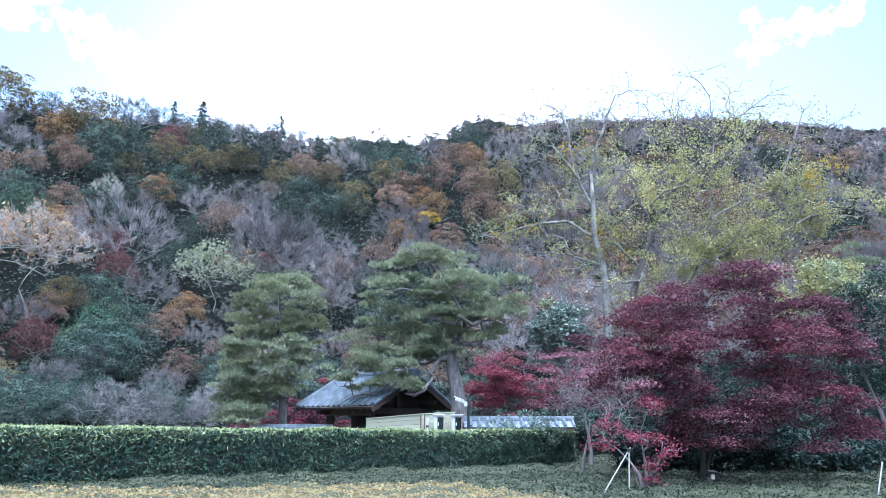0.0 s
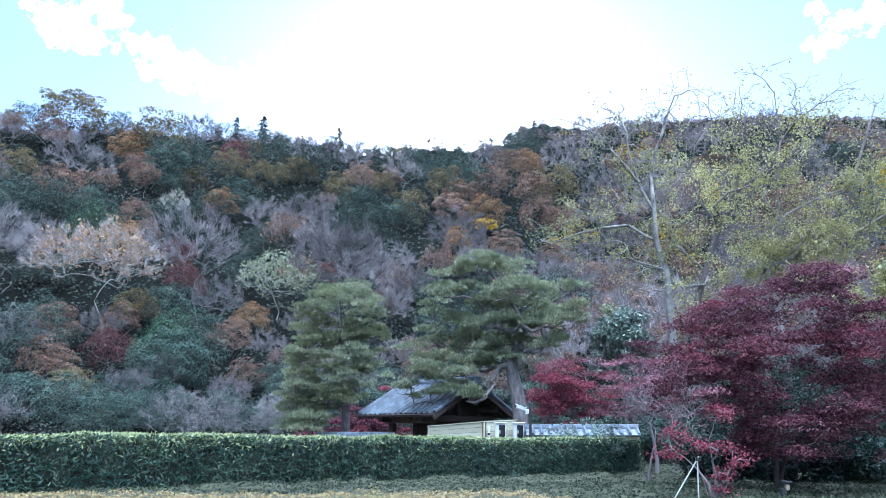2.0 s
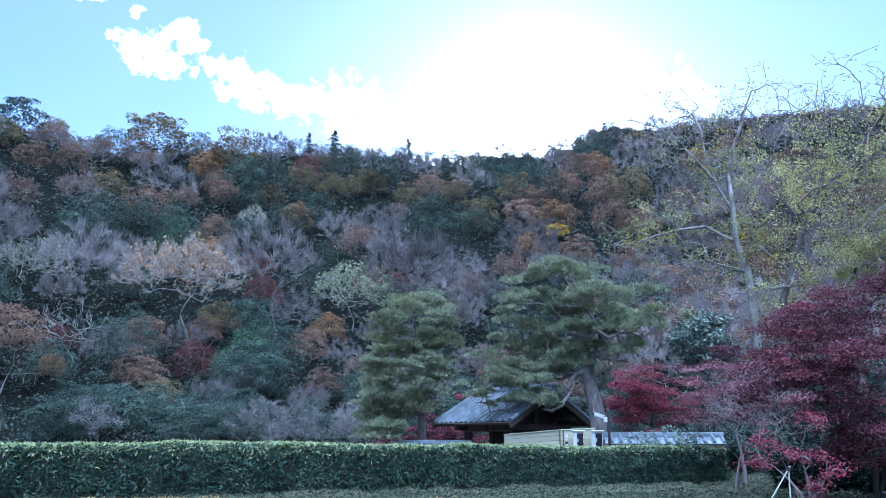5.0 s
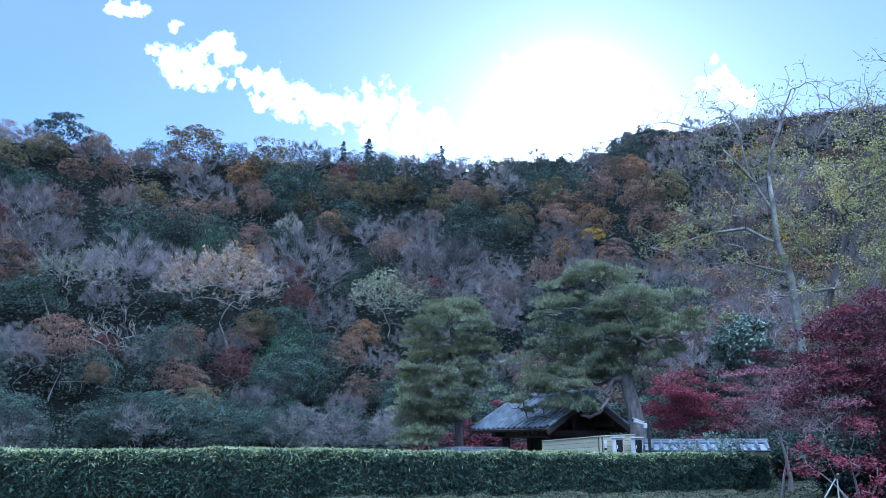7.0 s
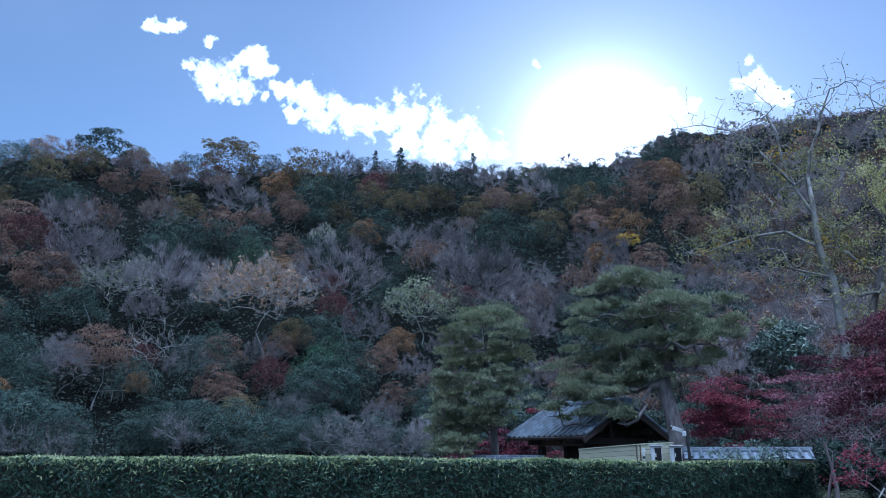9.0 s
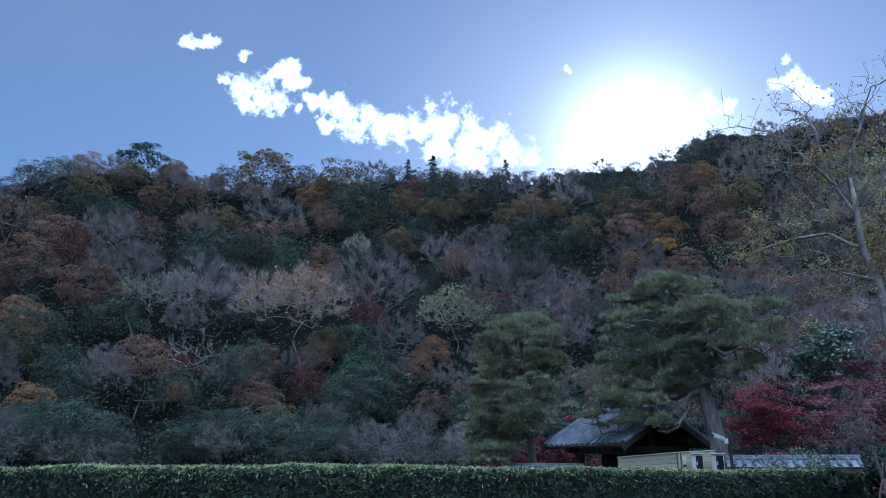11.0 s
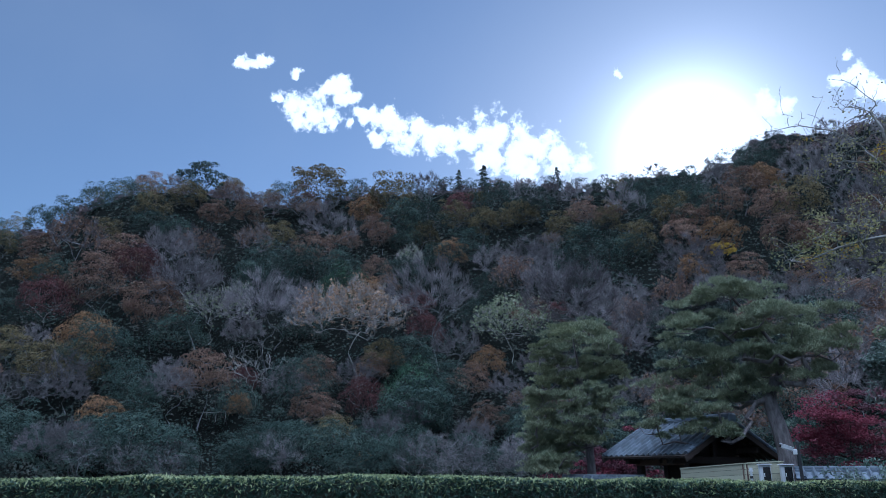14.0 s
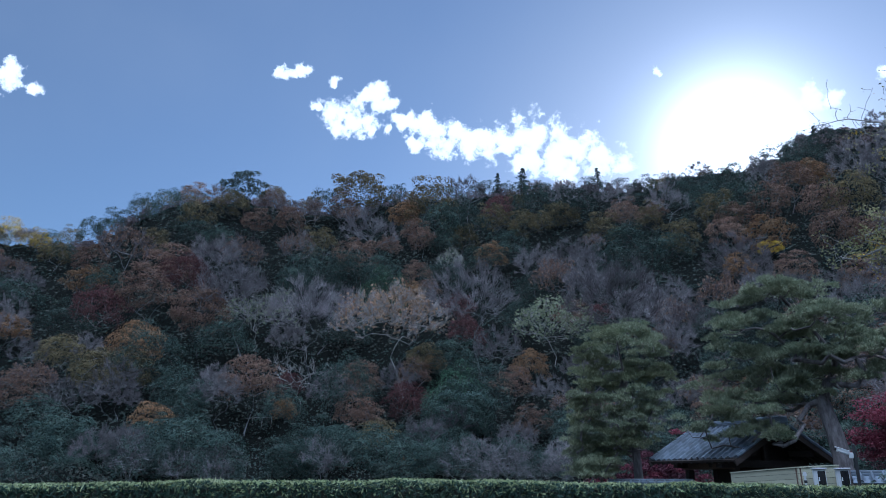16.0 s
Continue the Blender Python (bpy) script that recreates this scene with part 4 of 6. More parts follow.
def cover_height(x, y):
    """The top of the clipped mass, in soft cushions."""
    cushions = abs(noise.noise((x * 1.15, y * 1.15, 7.0))) * 0.2 + abs(noise.noise((x * 2.9, y * 2.9, 5.0))) * 0.09
    return 0.2 + 0.05 * noise.noise((x * 0.45, y * 0.45, 2.0)) + cushions - 0.3 * max(0.0, noise.noise((x * 0.7, y * 1.3, 11.0)) - 0.36)


def hedge_depth(x, y):
    """How far a place lies in front of the long hedge's face."""
    a = radians(HEDGE_AZ)
    return HEDGE_D - (x * math.sin(a) + y * math.cos(a))


def hedge_length(x, y):
    a = radians(HEDGE_AZ)
    return x * math.cos(a) - y * math.sin(a)


def is_dry(x, y):
    return hedge_depth(x, y) > 0.7 + 1.1 * max(0.0, hedge_length(x, y)) ** 0.62 + 0.5 * noise.noise((x * 0.5, y * 0.5, 4.0)) and hedge_length(x, y) < 9


def build_cover():
    rng = np.random.default_rng(41)
    V, F, index = [], [], {}
    step = 0.25

    def inside(x, y):
        r, az = math.hypot(x, y), math.degrees(math.atan2(x, y))
        if not (9.5 < r and -52 < az < 42 and y > 4):
            return False
        if hedge_length(x, y) < 17.2:
            return hedge_depth(x, y) > -0.15
        return x * math.sin(radians(22)) + y * math.cos(radians(22)) < 32.6

    cells = []
    for i in range(-84, 108):
        for j in range(14, 140):
            x, y = i * step, j * step
            if inside(x, y) and inside(x + step, y + step) and inside(x + step, y) and inside(x, y + step):
                cells.append((i, j))
    for i, j in cells:
        face = []
        for a, b in ((i, j), (i + 1, j), (i + 1, j + 1), (i, j + 1)):
            if (a, b) not in index:
                index[a, b] = len(V)
                V.append((a * step, b * step, cover_height(a * step, b * step) - 0.03))
            face.append(index[a, b])
        F.append(face)
    mound = array_mesh("azalea_mound", V, F)
    mound.shade_smooth()
    tagged(link("azalea_mound", mound, M_MOUND), "twiggy inner mass of low clipped azaleas", "groundcover", kind="stuff")
    green, dry = [], []
    for i, j in cells:
        r = math.hypot(i * step, j * step)
        if r < 11.5:
            count = 6
        else:
            count = 20 if r < 21 else 10
        for dx, dy in rng.uniform(0, step, (count, 2)):
            x, y = i * step + dx, j * step + dy
            (dry if is_dry(x, y) else green).append((x, y, cover_height(x, y) + rng.normal() * 0.014))
    for name, pts, material, label in (("azalea_groundcover", green, M_COVER, "low clipped green azalea groundcover in front of the hedge"), ("bronzed_groundcover", dry, M_COVER_DRY, "low clipped azaleas with bronzed brown autumn leaves")):
        P = np.array(pts)
        V2, F2 = leaf_faces(rng, P, np.tile([0, -0.25, 1.0], (len(P), 1)), 0.068, 0.034, 0.6)
        tagged(link(name, array_mesh(name, V2, F2), material), label, "groundcover", kind="stuff")


build_cover()


# ---- the gate and its walls ----
M_TILE = solid_material("smoked_clay_roof_tile", [(0.03, 0.038, 0.05), (0.13, 0.158, 0.19), (0.06, 0.074, 0.094)], 3.0, 0.5, bump=0.2, bump_scale=30, spec=0.45, by_object=0.35)
M_OLD_WOOD = solid_material("weathered_dark_wood", [(0.016, 0.012, 0.01), (0.045, 0.032, 0.026), (0.028, 0.02, 0.017)], 4.0, 0.8, bump=0.4, bump_scale=30, stretch=(1, 1, 6))
M_WARM_WOOD = solid_material("reddish_brown_wood", [(0.07, 0.042, 0.03), (0.12, 0.075, 0.052)], 5.0, 0.75, bump=0.3, bump_scale=30, stretch=(1, 4, 8), by_object=0.15)
M_PLASTER = solid_material("earthen_wall_plaster", [(0.28, 0.23, 0.17), (0.4, 0.34, 0.26)], 2.0, 0.9, bump=0.3, bump_scale=50)
M_PLANK = solid_material("pale_new_plank", [(0.26, 0.25, 0.17), (0.36, 0.35, 0.25), (0.23, 0.235, 0.17)], 2.2, 0.7, bump=0.25, bump_scale=25, stretch=(1, 1, 8), by_object=0.16)
M_WHITE = solid_material("white_enamel", [(0.45, 0.47, 0.48), (0.58, 0.59, 0.6)], 3.0, 0.4, bump=0.05)
M_BLACK = solid_material("black_painted_steel", [(0.015, 0.016, 0.018), (0.03, 0.03, 0.032)], 4.0, 0.5, bump=0.05)
M_GLASS_DARK = solid_material("dark_glass_face", [(0.01, 0.012, 0.014), (0.02, 0.022, 0.025)], 3.0, 0.12, bump=0.0, spec=0.6)
M_STAKE = solid_material("pale_peeled_stake", [(0.28, 0.27, 0.24), (0.4, 0.39, 0.35)], 4.0, 0.7, bump=0.2)


# rougher, duller blue-grey variant of the roof tile for the wall copings
M_TILE_COPING = solid_material("dull_coping_tile", [(0.03, 0.038, 0.048), (0.12, 0.142, 0.17), (0.065, 0.078, 0.09)], 4.0, 0.65, bump=0.3, bump_scale=30, spec=0.3, by_object=0.4)


def tile_mesh(name, wide, long, clay=M_TILE):
    """One pantile: a wave across, a rolled front edge and real thickness."""
    xs = np.linspace(0, 1, 9)
    wave = np.where(xs < 0.62, -0.045 * np.sin(xs / 0.62 * np.pi), 0.1 * np.sin((xs - 0.62) / 0.38 * np.pi))
    bm = bmesh.new()
    rows = []
    for y, drop in ((0.0, 0.0), (-long, 0.0), (-long, -0.05)):
        rows.append([bm.verts.new((x * wide, y, w + 0.05 + drop)) for x, w in zip(xs, wave)])
    for a, b in zip(rows, rows[1:]):
        for k in range(8):
            bm.faces.new((a[k], a[k + 1], b[k + 1], b[k]))
    me = bpy.data.meshes.new(name)
    bmesh.ops.recalc_face_normals(bm, faces=bm.faces)
    bm.to_mesh(me)
    bm.free()
    me.materials.append(clay)
    return me


TILE = tile_mesh("roof_tile", 0.345, 0.31)
TILE_COPING = tile_mesh("coping_tile", 0.345, 0.31, M_TILE_COPING)


def lay_tiles(parent, m, width, slope, rows, rng, tile=TILE):
    """Courses of pantiles down a slope: m has x along the eave, y up the slope, its origin at the eave's left end."""
    columns = int(width / 0.33)
    for r in range(rows):
        for c in range(columns):
            ob = new("roof_tile", tile)
            ob.parent = parent
            up = (r + 1) * slope / rows + 0.03
            ob.matrix_basis = m @ Matrix.Translation((c * width / columns, up + rng.normal() * 0.006, 0.012 * rng.uniform(0, 1))) @ pose(0, 0, 0, 8.0 + rng.normal() * 1.0, rng.normal() * 1.0, rng.normal() * 0.8)


GATE_LONG, GATE_WIDE, GATE_EAVE, GATE_RIDGE = 5.0, 5.2, 2.24, 3.62
GATE_AXIS = Vector((0.766, -0.643, 0))
GATE_SIDE = Vector((0.643, 0.766, 0))
GATE_AT = Vector((-2.88, 29.9, 0)) - GATE_AXIS * GATE_LONG / 2 + GATE_SIDE * GATE_WIDE / 2


def build_gate():
    rng = np.random.default_rng(51)
    ob = empty("garden_gate", label="old timber garden gate with a grey tiled gable roof", category="gate")
    ob.matrix_basis = Matrix(((GATE_AXIS.x, GATE_SIDE.x, 0, GATE_AT.x), (GATE_AXIS.y, GATE_SIDE.y, 0, GATE_AT.y), (0, 0, 1, 0), (0, 0, 0, 1)))
    rise, half, hl = GATE_RIDGE - GATE_EAVE, GATE_WIDE / 2, GATE_LONG / 2
    slope = math.hypot(rise, half)
    pitch = math.degrees(math.atan2(rise, half))
    for side in (-1, 1):
        deck = box(GATE_LONG, slope, 0.09, pose(0, side * half / 2, (GATE_EAVE + GATE_RIDGE) / 2 - 0.1, -side * pitch))
        part("roof_deck", deck, M_OLD_WOOD, ob)
    left = part("roof_slope", box(GATE_LONG - 0.1, slope - 0.1, 0.03, pose(0, -half / 2, (GATE_EAVE + GATE_RIDGE) / 2, pitch)), M_BLACK, ob, "slope covered with grey clay tiles")
    lay_tiles(left, pose(-hl, -half, GATE_EAVE + 0.02, pitch), GATE_LONG, slope, 10, rng)
    # the far slope, turned away from the path, is laid with long ribs
    bm = box(GATE_LONG, slope, 0.05, pose(0, half / 2, (GATE_EAVE + GATE_RIDGE) / 2, -pitch))
    right = part("roof_slope", bm, M_TILE, ob, "shaded slope covered with grey clay tiles")
    for k in range(19):
        x = -hl + 0.08 + k * GATE_LONG / 18.6
        part("rib_tile", rod((x, half, GATE_EAVE + 0.05), (x, 0.05, GATE_RIDGE + 0.04), 0.055, sides=8), M_TILE, right)
    # ridge: stacked courses and a round cap, with end tiles
    for k, (wide, z) in enumerate(((0.34, 0.0), (0.3, 0.07), (0.26, 0.14))):
        part("ridge_course", box(GATE_LONG + 0.1, wide, 0.06, pose(0, 0, GATE_RIDGE + z), 0.01), M_TILE, ob)
    for k in range(16):
        x = -hl - 0.02 + k * (GATE_LONG + 0.04) / 16
        part("ridge_cap", rod((x, 0, GATE_RIDGE + 0.22), (x + 0.33, 0, GATE_RIDGE + 0.215), 0.085, 0.092, 10), M_TILE, ob)
    for x in (-hl - 0.08, hl + 0.08):
        part("ridge_end_tile", box(0.1, 0.42, 0.3, pose(x, 0, GATE_RIDGE - 0.02), 0.05), M_TILE, ob)
    # verge tiles and barge boards on both gables
    for x in (-hl, hl):
        for side in (-1, 1):
            part("barge_board", box(0.07, slope + 0.05, 0.26, pose(x, side * half / 2, (GATE_EAVE + GATE_RIDGE) / 2 - 0.24, -side * pitch), 0.01), M_OLD_WOOD, ob)
            for k in range(12):
                s0, s1 = k / 12, (k + 1.2) / 12
                part("verge_tile", rod((x, side * half * (1 - s0), GATE_EAVE + rise * s0 + 0.09), (x, side * half * (1 - s1), GATE_EAVE + rise * s1 + 0.07), 0.085, 0.075, 8), M_TILE, ob)
        part("hanging_pendant", box(0.06, 0.26, 0.4, pose(x + (0.06 if x > 0 else -0.06), 0, GATE_RIDGE - 0.62), 0.06), M_OLD_WOOD, ob)
    # rafters under the visible eaves
    for k in range(17):
        x = -hl + 0.15 + k * (GATE_LONG - 0.3) / 16
        for side in (-1, 1):
            part("rafter", box(0.07, 1.3, 0.09, pose(x, side * (half - 0.62), GATE_EAVE + rise * 0.24 - 0.19, -side * pitch)), M_OLD_WOOD, ob)
    # gable wall, beams, posts and boarded sides
    for x in (-hl + 1.2, hl - 1.2):
        bm = bmesh.new()
        v = [bm.verts.new((x, y, z)) for y, z in ((-half + 0.5, GATE_EAVE - 0.05), (half - 0.5, GATE_EAVE - 0.05), (0, GATE_RIDGE - 0.25))]
        bmesh.ops.solidify(bm, geom=[bm.faces.new(v)], thickness=0.06)
        part("gable_board", bm, M_OLD_WOOD, ob)
        part("tie_beam", box(0.24, GATE_WIDE - 0.5, 0.28, pose(x + 0.05, 0, GATE_EAVE - 0.3), 0.02), M_OLD_WOOD, ob)
        part("king_post", box(0.2, 0.22, 1.0, pose(x + 0.1, 0, GATE_EAVE - 0.02), 0.02), M_OLD_WOOD, ob)
        for y in (-1.55, 0.0, 1.55):
            part("gate_post", box(0.28, 0.28, GATE_EAVE - 0.28, pose(x, y, 0), 0.03), M_OLD_WOOD, ob)
    for y in (-1.55, 1.55):
        part("eave_beam", box(GATE_LONG - 0.3, 0.22, 0.24, pose(0, y, GATE_EAVE + 0.12), 0.02), M_OLD_WOOD, ob)
        part("lintel_board", box(2.9, 0.08, 0.42, pose(0, y - 0.16, GATE_EAVE - 0.36), 0.01), M_WARM_WOOD, ob, "reddish-brown lintel board under the eave")
        for k in range(3):
            part("hanging_plate", box(0.18, 0.03, 0.24, pose(0.2 + k * 0.42, y - 0.22, GATE_EAVE - 0.28), 0.005), M_OLD_WOOD, ob)
    part("door_leaf", box(1.5, 0.07, 1.85, pose(-0.75, -0.05, 0.05), 0.01), M_OLD_WOOD, ob, "closed dark plank door leaf")
    part("door_leaf", box(1.5, 0.07, 1.85, pose(0.78, -0.05, 0.05), 0.01), M_OLD_WOOD, ob, "closed dark plank door leaf")
    return ob


def build_wall(name, p0, p1, height, tile_rows, seed, label):
    """A plastered garden wall under a little tiled roof."""
    rng = np.random.default_rng(seed)
    p0, p1 = Vector(p0), Vector(p1)
    d = p1 - p0
    length = d.length
    ob = empty(name, label=label, category="wall", kind="structure")
    ob.matrix_basis = Matrix.Translation(p0) @ pose(0, 0, 0, 0, 0, math.degrees(math.atan2(d.y, d.x)))
    part("wall_body", box(length, 0.34, height - 0.3, pose(length / 2, 0, 0)), M_PLASTER, ob)
    part("wall_plate", box(length, 0.62, 0.07, pose(length / 2, 0, height - 0.34), 0.01), M_OLD_WOOD, ob)
    for side in (-1, 1):
        bm = box(length, 0.6, 0.03, pose(length / 2, side * 0.26, height - 0.17, -side * 27))
        slope = part("coping_slope", bm, M_TILE_COPING, ob)
        if side < 0:
            lay_tiles(slope, pose(0, -0.52, height - 0.28, 27), length, 0.6, tile_rows, rng, TILE_COPING)
    part("coping_ridge", box(length, 0.2, 0.1, pose(length / 2, 0, height - 0.04), 0.02), M_TILE_COPING, ob)
    n = int(length / 0.32)
    for k in range(n):
        part("coping_cap", rod((k * length / n, 0, height + 0.08), ((k + 1.04) * length / n, 0, height + 0.075), 0.07, 0.078, 8), M_TILE_COPING, ob)
    return ob


build_gate()


def flat_at(az, d):
    a = radians(az)
    return (d * math.sin(a), d * math.cos(a), 0)


build_wall("wall_east", flat_at(1.6, 30.6), flat_at(10.1, 31.2), 1.68, 2, 61, "low plastered garden wall with a grey tiled coping")
build_wall("wall_west", flat_at(-14.6, 33.6), flat_at(-8.6, 32.8), 1.36, 2, 62, "low plastered garden wall with a grey tiled coping")


def build_enclosure():
    """Pale board fence round the service corner; its top runs uphill."""
    ob = empty("board_fence", flat_at(-1.6, 26.8), "pale unpainted horizontal board fence behind the hedge", "fence")
    runs = ((flat_at(-6.0, 28.6), flat_at(-1.62, 26.8), 1.725, 1.885), (flat_at(-1.62, 26.8), flat_at(0.9, 27.6), 1.885, 1.95))
    for p0, p1, z0, z1 in runs:
        p0, p1 = Vector(p0) - ob.location, Vector(p1) - ob.location
        d = (p1 - p0).normalized()
        n = Vector((d.y, -d.x, 0)) * 0.014
        rows = 11
        for k in range(rows):
            bm = bmesh.new()
            lo, hi = k / rows, (k + 0.94) / rows
            a, b = [], []
            for off in (n, -n):
                a += [bm.verts.new(p0 + off + Vector((0, 0, z0 * lo))), bm.verts.new(p0 + off + Vector((0, 0, z0 * hi)))]
                b += [bm.verts.new(p1 + off + Vector((0, 0, z1 * lo))), bm.verts.new(p1 + off + Vector((0, 0, z1 * hi)))]
            for q in ((a[0], b[0], b[1], a[1]), (a[2], a[3], b[3], b[2]), (a[1], b[1], b[3], a[3]), (a[0], a[2], b[2], b[0]), (a[0], a[1], a[3], a[2]), (b[0], b[2], b[3], b[1])):
                bm.faces.new(q)
            part("plank", bm, M_PLANK, ob)
        bm = bmesh.new()
        cap = []
        for p, z in ((p0, z0), (p1, z1)):
            for off, dz in ((n * 3.2, 0), (n * 3.2, 0.035), (-n * 3.2, 0.035), (-n * 3.2, 0)):
                cap.append(bm.verts.new(p + off + Vector((0, 0, z + dz))))
        for q in ((0, 1, 5, 4), (1, 2, 6, 5), (2, 3, 7, 6), (3, 0, 4, 7), (0, 3, 2, 1), (4, 5, 6, 7)):
            bm.faces.new([cap[i] for i in q])
        part("cap_board", bm, M_PLANK, ob, "grey weathered cap board")
        for s in (0.0, 0.5, 1.0):
            p = p0.lerp(p1, s)
            part("fence_post", box(0.09, 0.09, (z0 + (z1 - z0) * s) + 0.02, Matrix.Translation(p - n * 5), 0.008), M_WARM_WOOD, ob)
    return ob


build_enclosure()


def build_meter(az, d, wide):
    """A white meter cabinet with a dark window on a post."""
    p = Vector(flat_at(az, d))
    ob = empty("meter_cabinet", p, "white metal meter cabinet with a dark glass window", "cabinet", "meter cabinets")
    m = pose(0, 0, 0, 0, 0, 12)
    part("post", box(0.07, 0.07, 1.3, m), M_BLACK, ob)
    part("body", box(wide, 0.18, 0.62, m @ pose(0, 0, 1.22), 0.015), M_WHITE, ob)
    door = part("door", box(wide * 0.62, 0.03, 0.5, m @ pose(wide * 0.12, -0.103, 1.28), 0.005), M_GLASS_DARK, ob, "dark glass window door")
    part("handle", box(0.03, 0.03, 0.12, m @ pose(-wide * 0.12, -0.13, 1.48), 0.005), M_WHITE, door)
    part("rain_cap", box(wide + 0.08, 0.26, 0.04, m @ pose(0, -0.02, 1.84), 0.01), M_WHITE, ob)
    return ob


build_meter(-0.35, 26.7, 0.36)
build_meter(1.05, 27.2, 0.38)


def build_pipe():
    p = Vector(flat_at(-1.25, 26.5))
    ob = empty("vent_pipe", p, "slim white plastic pipe beside the board fence", "pipe")
    part("pipe_shaft", rod((0, 0, 0), (0, 0, 1.66), 0.035, sides=10), M_WHITE, ob)
    part("pipe_cap", rod((0, 0, 1.64), (0, 0, 1.76), 0.06, 0.05, 12), M_WHITE, ob)
    part("pipe_collar", rod((0, 0, 1.42), (0, 0, 1.5), 0.05, sides=12), M_BLACK, ob)


build_pipe()


def build_cctv():
    p = Vector(flat_at(1.98, 26.4))
    ob = empty("security_camera", p, "white security camera on a slim black pole", "camera")
    part("pole", rod((0, 0, 0), (0, 0, 2.56), 0.055, 0.05, 12), M_BLACK, ob)
    part("pole_cap", rod((0, 0, 2.56), (0, 0, 2.6), 0.06, 0.03, 12), M_BLACK, ob)
    bracket = part("bracket", box(0.13, 0.11, 0.17, pose(-0.1, -0.02, 2.16), 0.015), M_WHITE, ob)
    part("arm", rod((-0.2, -0.02, 2.3), (-0.32, -0.06, 2.36), 0.03, sides=8), M_WHITE, bracket)
    body = part("camera_body", box(0.36, 0.13, 0.13, pose(-0.34, -0.06, 2.31, 0, 20, 8), 0.03), M_WHITE, ob)
    part("sunshade", box(0.42, 0.17, 0.025, pose(-0.33, -0.06, 2.43, 0, 20, 8), 0.01), M_WHITE, body)
    part("lens", rod((-0.49, -0.085, 2.43), (-0.53, -0.09, 2.44), 0.045, sides=12), M_GLASS_DARK, body)


build_cctv()

# ---- garden trees ----
M_NEEDLE = leaf_material("pine_needles", [(0.08, 0.1, 0.062), (0.2, 0.228, 0.14), (0.4, 0.41, 0.26)], 0.3, 0.5, 0.3, patch=0.7, value=(0.95, 1.05))
M_NEEDLE_OLD = leaf_material("yellowing_pine_needles", [(0.13, 0.15, 0.08), (0.22, 0.23, 0.13)], 0.3, 0.55, 0.25)
M_MAPLE = leaf_material("crimson_maple_leaves", [(0.034, 0.013, 0.02), (0.08, 0.027, 0.04), (0.17, 0.066, 0.084)], 0.4, 0.6, 0.12, patch=0.9)
M_MAPLE_BRIGHT = leaf_material("scarlet_maple_leaves", [(0.12, 0.026, 0.04), (0.22, 0.052, 0.076), (0.23, 0.085, 0.105)], 0.4, 0.6, 0.12, patch=0.7)
M_MAPLE_RED = leaf_material("deep_red_maple_leaves", [(0.066, 0.018, 0.028), (0.145, 0.039, 0.056), (0.24, 0.08, 0.1)], 0.4, 0.6, 0.12, patch=0.9)
M_MAPLE_FADED = leaf_material("faded_maple_leaves", [(0.1, 0.04, 0.055), (0.19, 0.085, 0.105), (0.27, 0.145, 0.165)], 0.4, 0.55, 0.25)
M_YELLOW_GREEN = leaf_material("yellow_green_leaves", [(0.17, 0.18, 0.07), (0.33, 0.32, 0.14), (0.5, 0.45, 0.22)], 0.4, 0.55, 0.15, patch=0.25)
M_GLOSSY = leaf_material("glossy_blue_green_leaves", [(0.045, 0.075, 0.06), (0.14, 0.195, 0.16), (0.34, 0.4, 0.32)], 0.25, 0.4, 0.4, patch=0.8)


def needle_pad(rng, c, wide, tall, per_area=120, needles=5, length=0.15):
    """One cloud of needles: upright brushes heaped over a shallow dome with a ragged rim and nothing beneath."""
    heaps = max(6, int(4.6 * wide * wide))
    a, r = rng.uniform(0, 2 * np.pi, heaps), np.sqrt(rng.uniform(0, 1, heaps))
    lobes = 1 + 0.22 * np.sin(a * rng.integers(2, 5) + rng.uniform(0, 6))
    H = np.stack([np.cos(a) * r * lobes * wide / 2, np.sin(a) * r * lobes * wide / 2, tall * (1 - r**2) * rng.uniform(0.6, 1, heaps) - 0.06 * r * wide], 1)
    n = max(40, int(per_area * math.pi * wide * wide / 4))
    pick = rng.integers(0, heaps, n)
    d = unit(rng.normal(size=(n, 3)) + np.array([0, 0, 0.5]))
    d[:, 2] = np.where(d[:, 2] < -0.05, -d[:, 2], d[:, 2])
    size = rng.uniform(0.17, 0.34, heaps)[pick][:, None]
    P = H[pick] + d * size * np.array([1, 1, 0.6]) * rng.uniform(0.75, 1.0, (n, 1)) + c
    out = d + np.array([0, 0, 0.6])
    P = np.repeat(P, needles, 0) + rng.normal(size=(n * needles, 3)) * 0.012
    D = np.repeat(unit(out), needles, 0) + rng.normal(size=(n * needles, 3)) * 0.34
    return slivers(rng, P, D, length, 0.03)


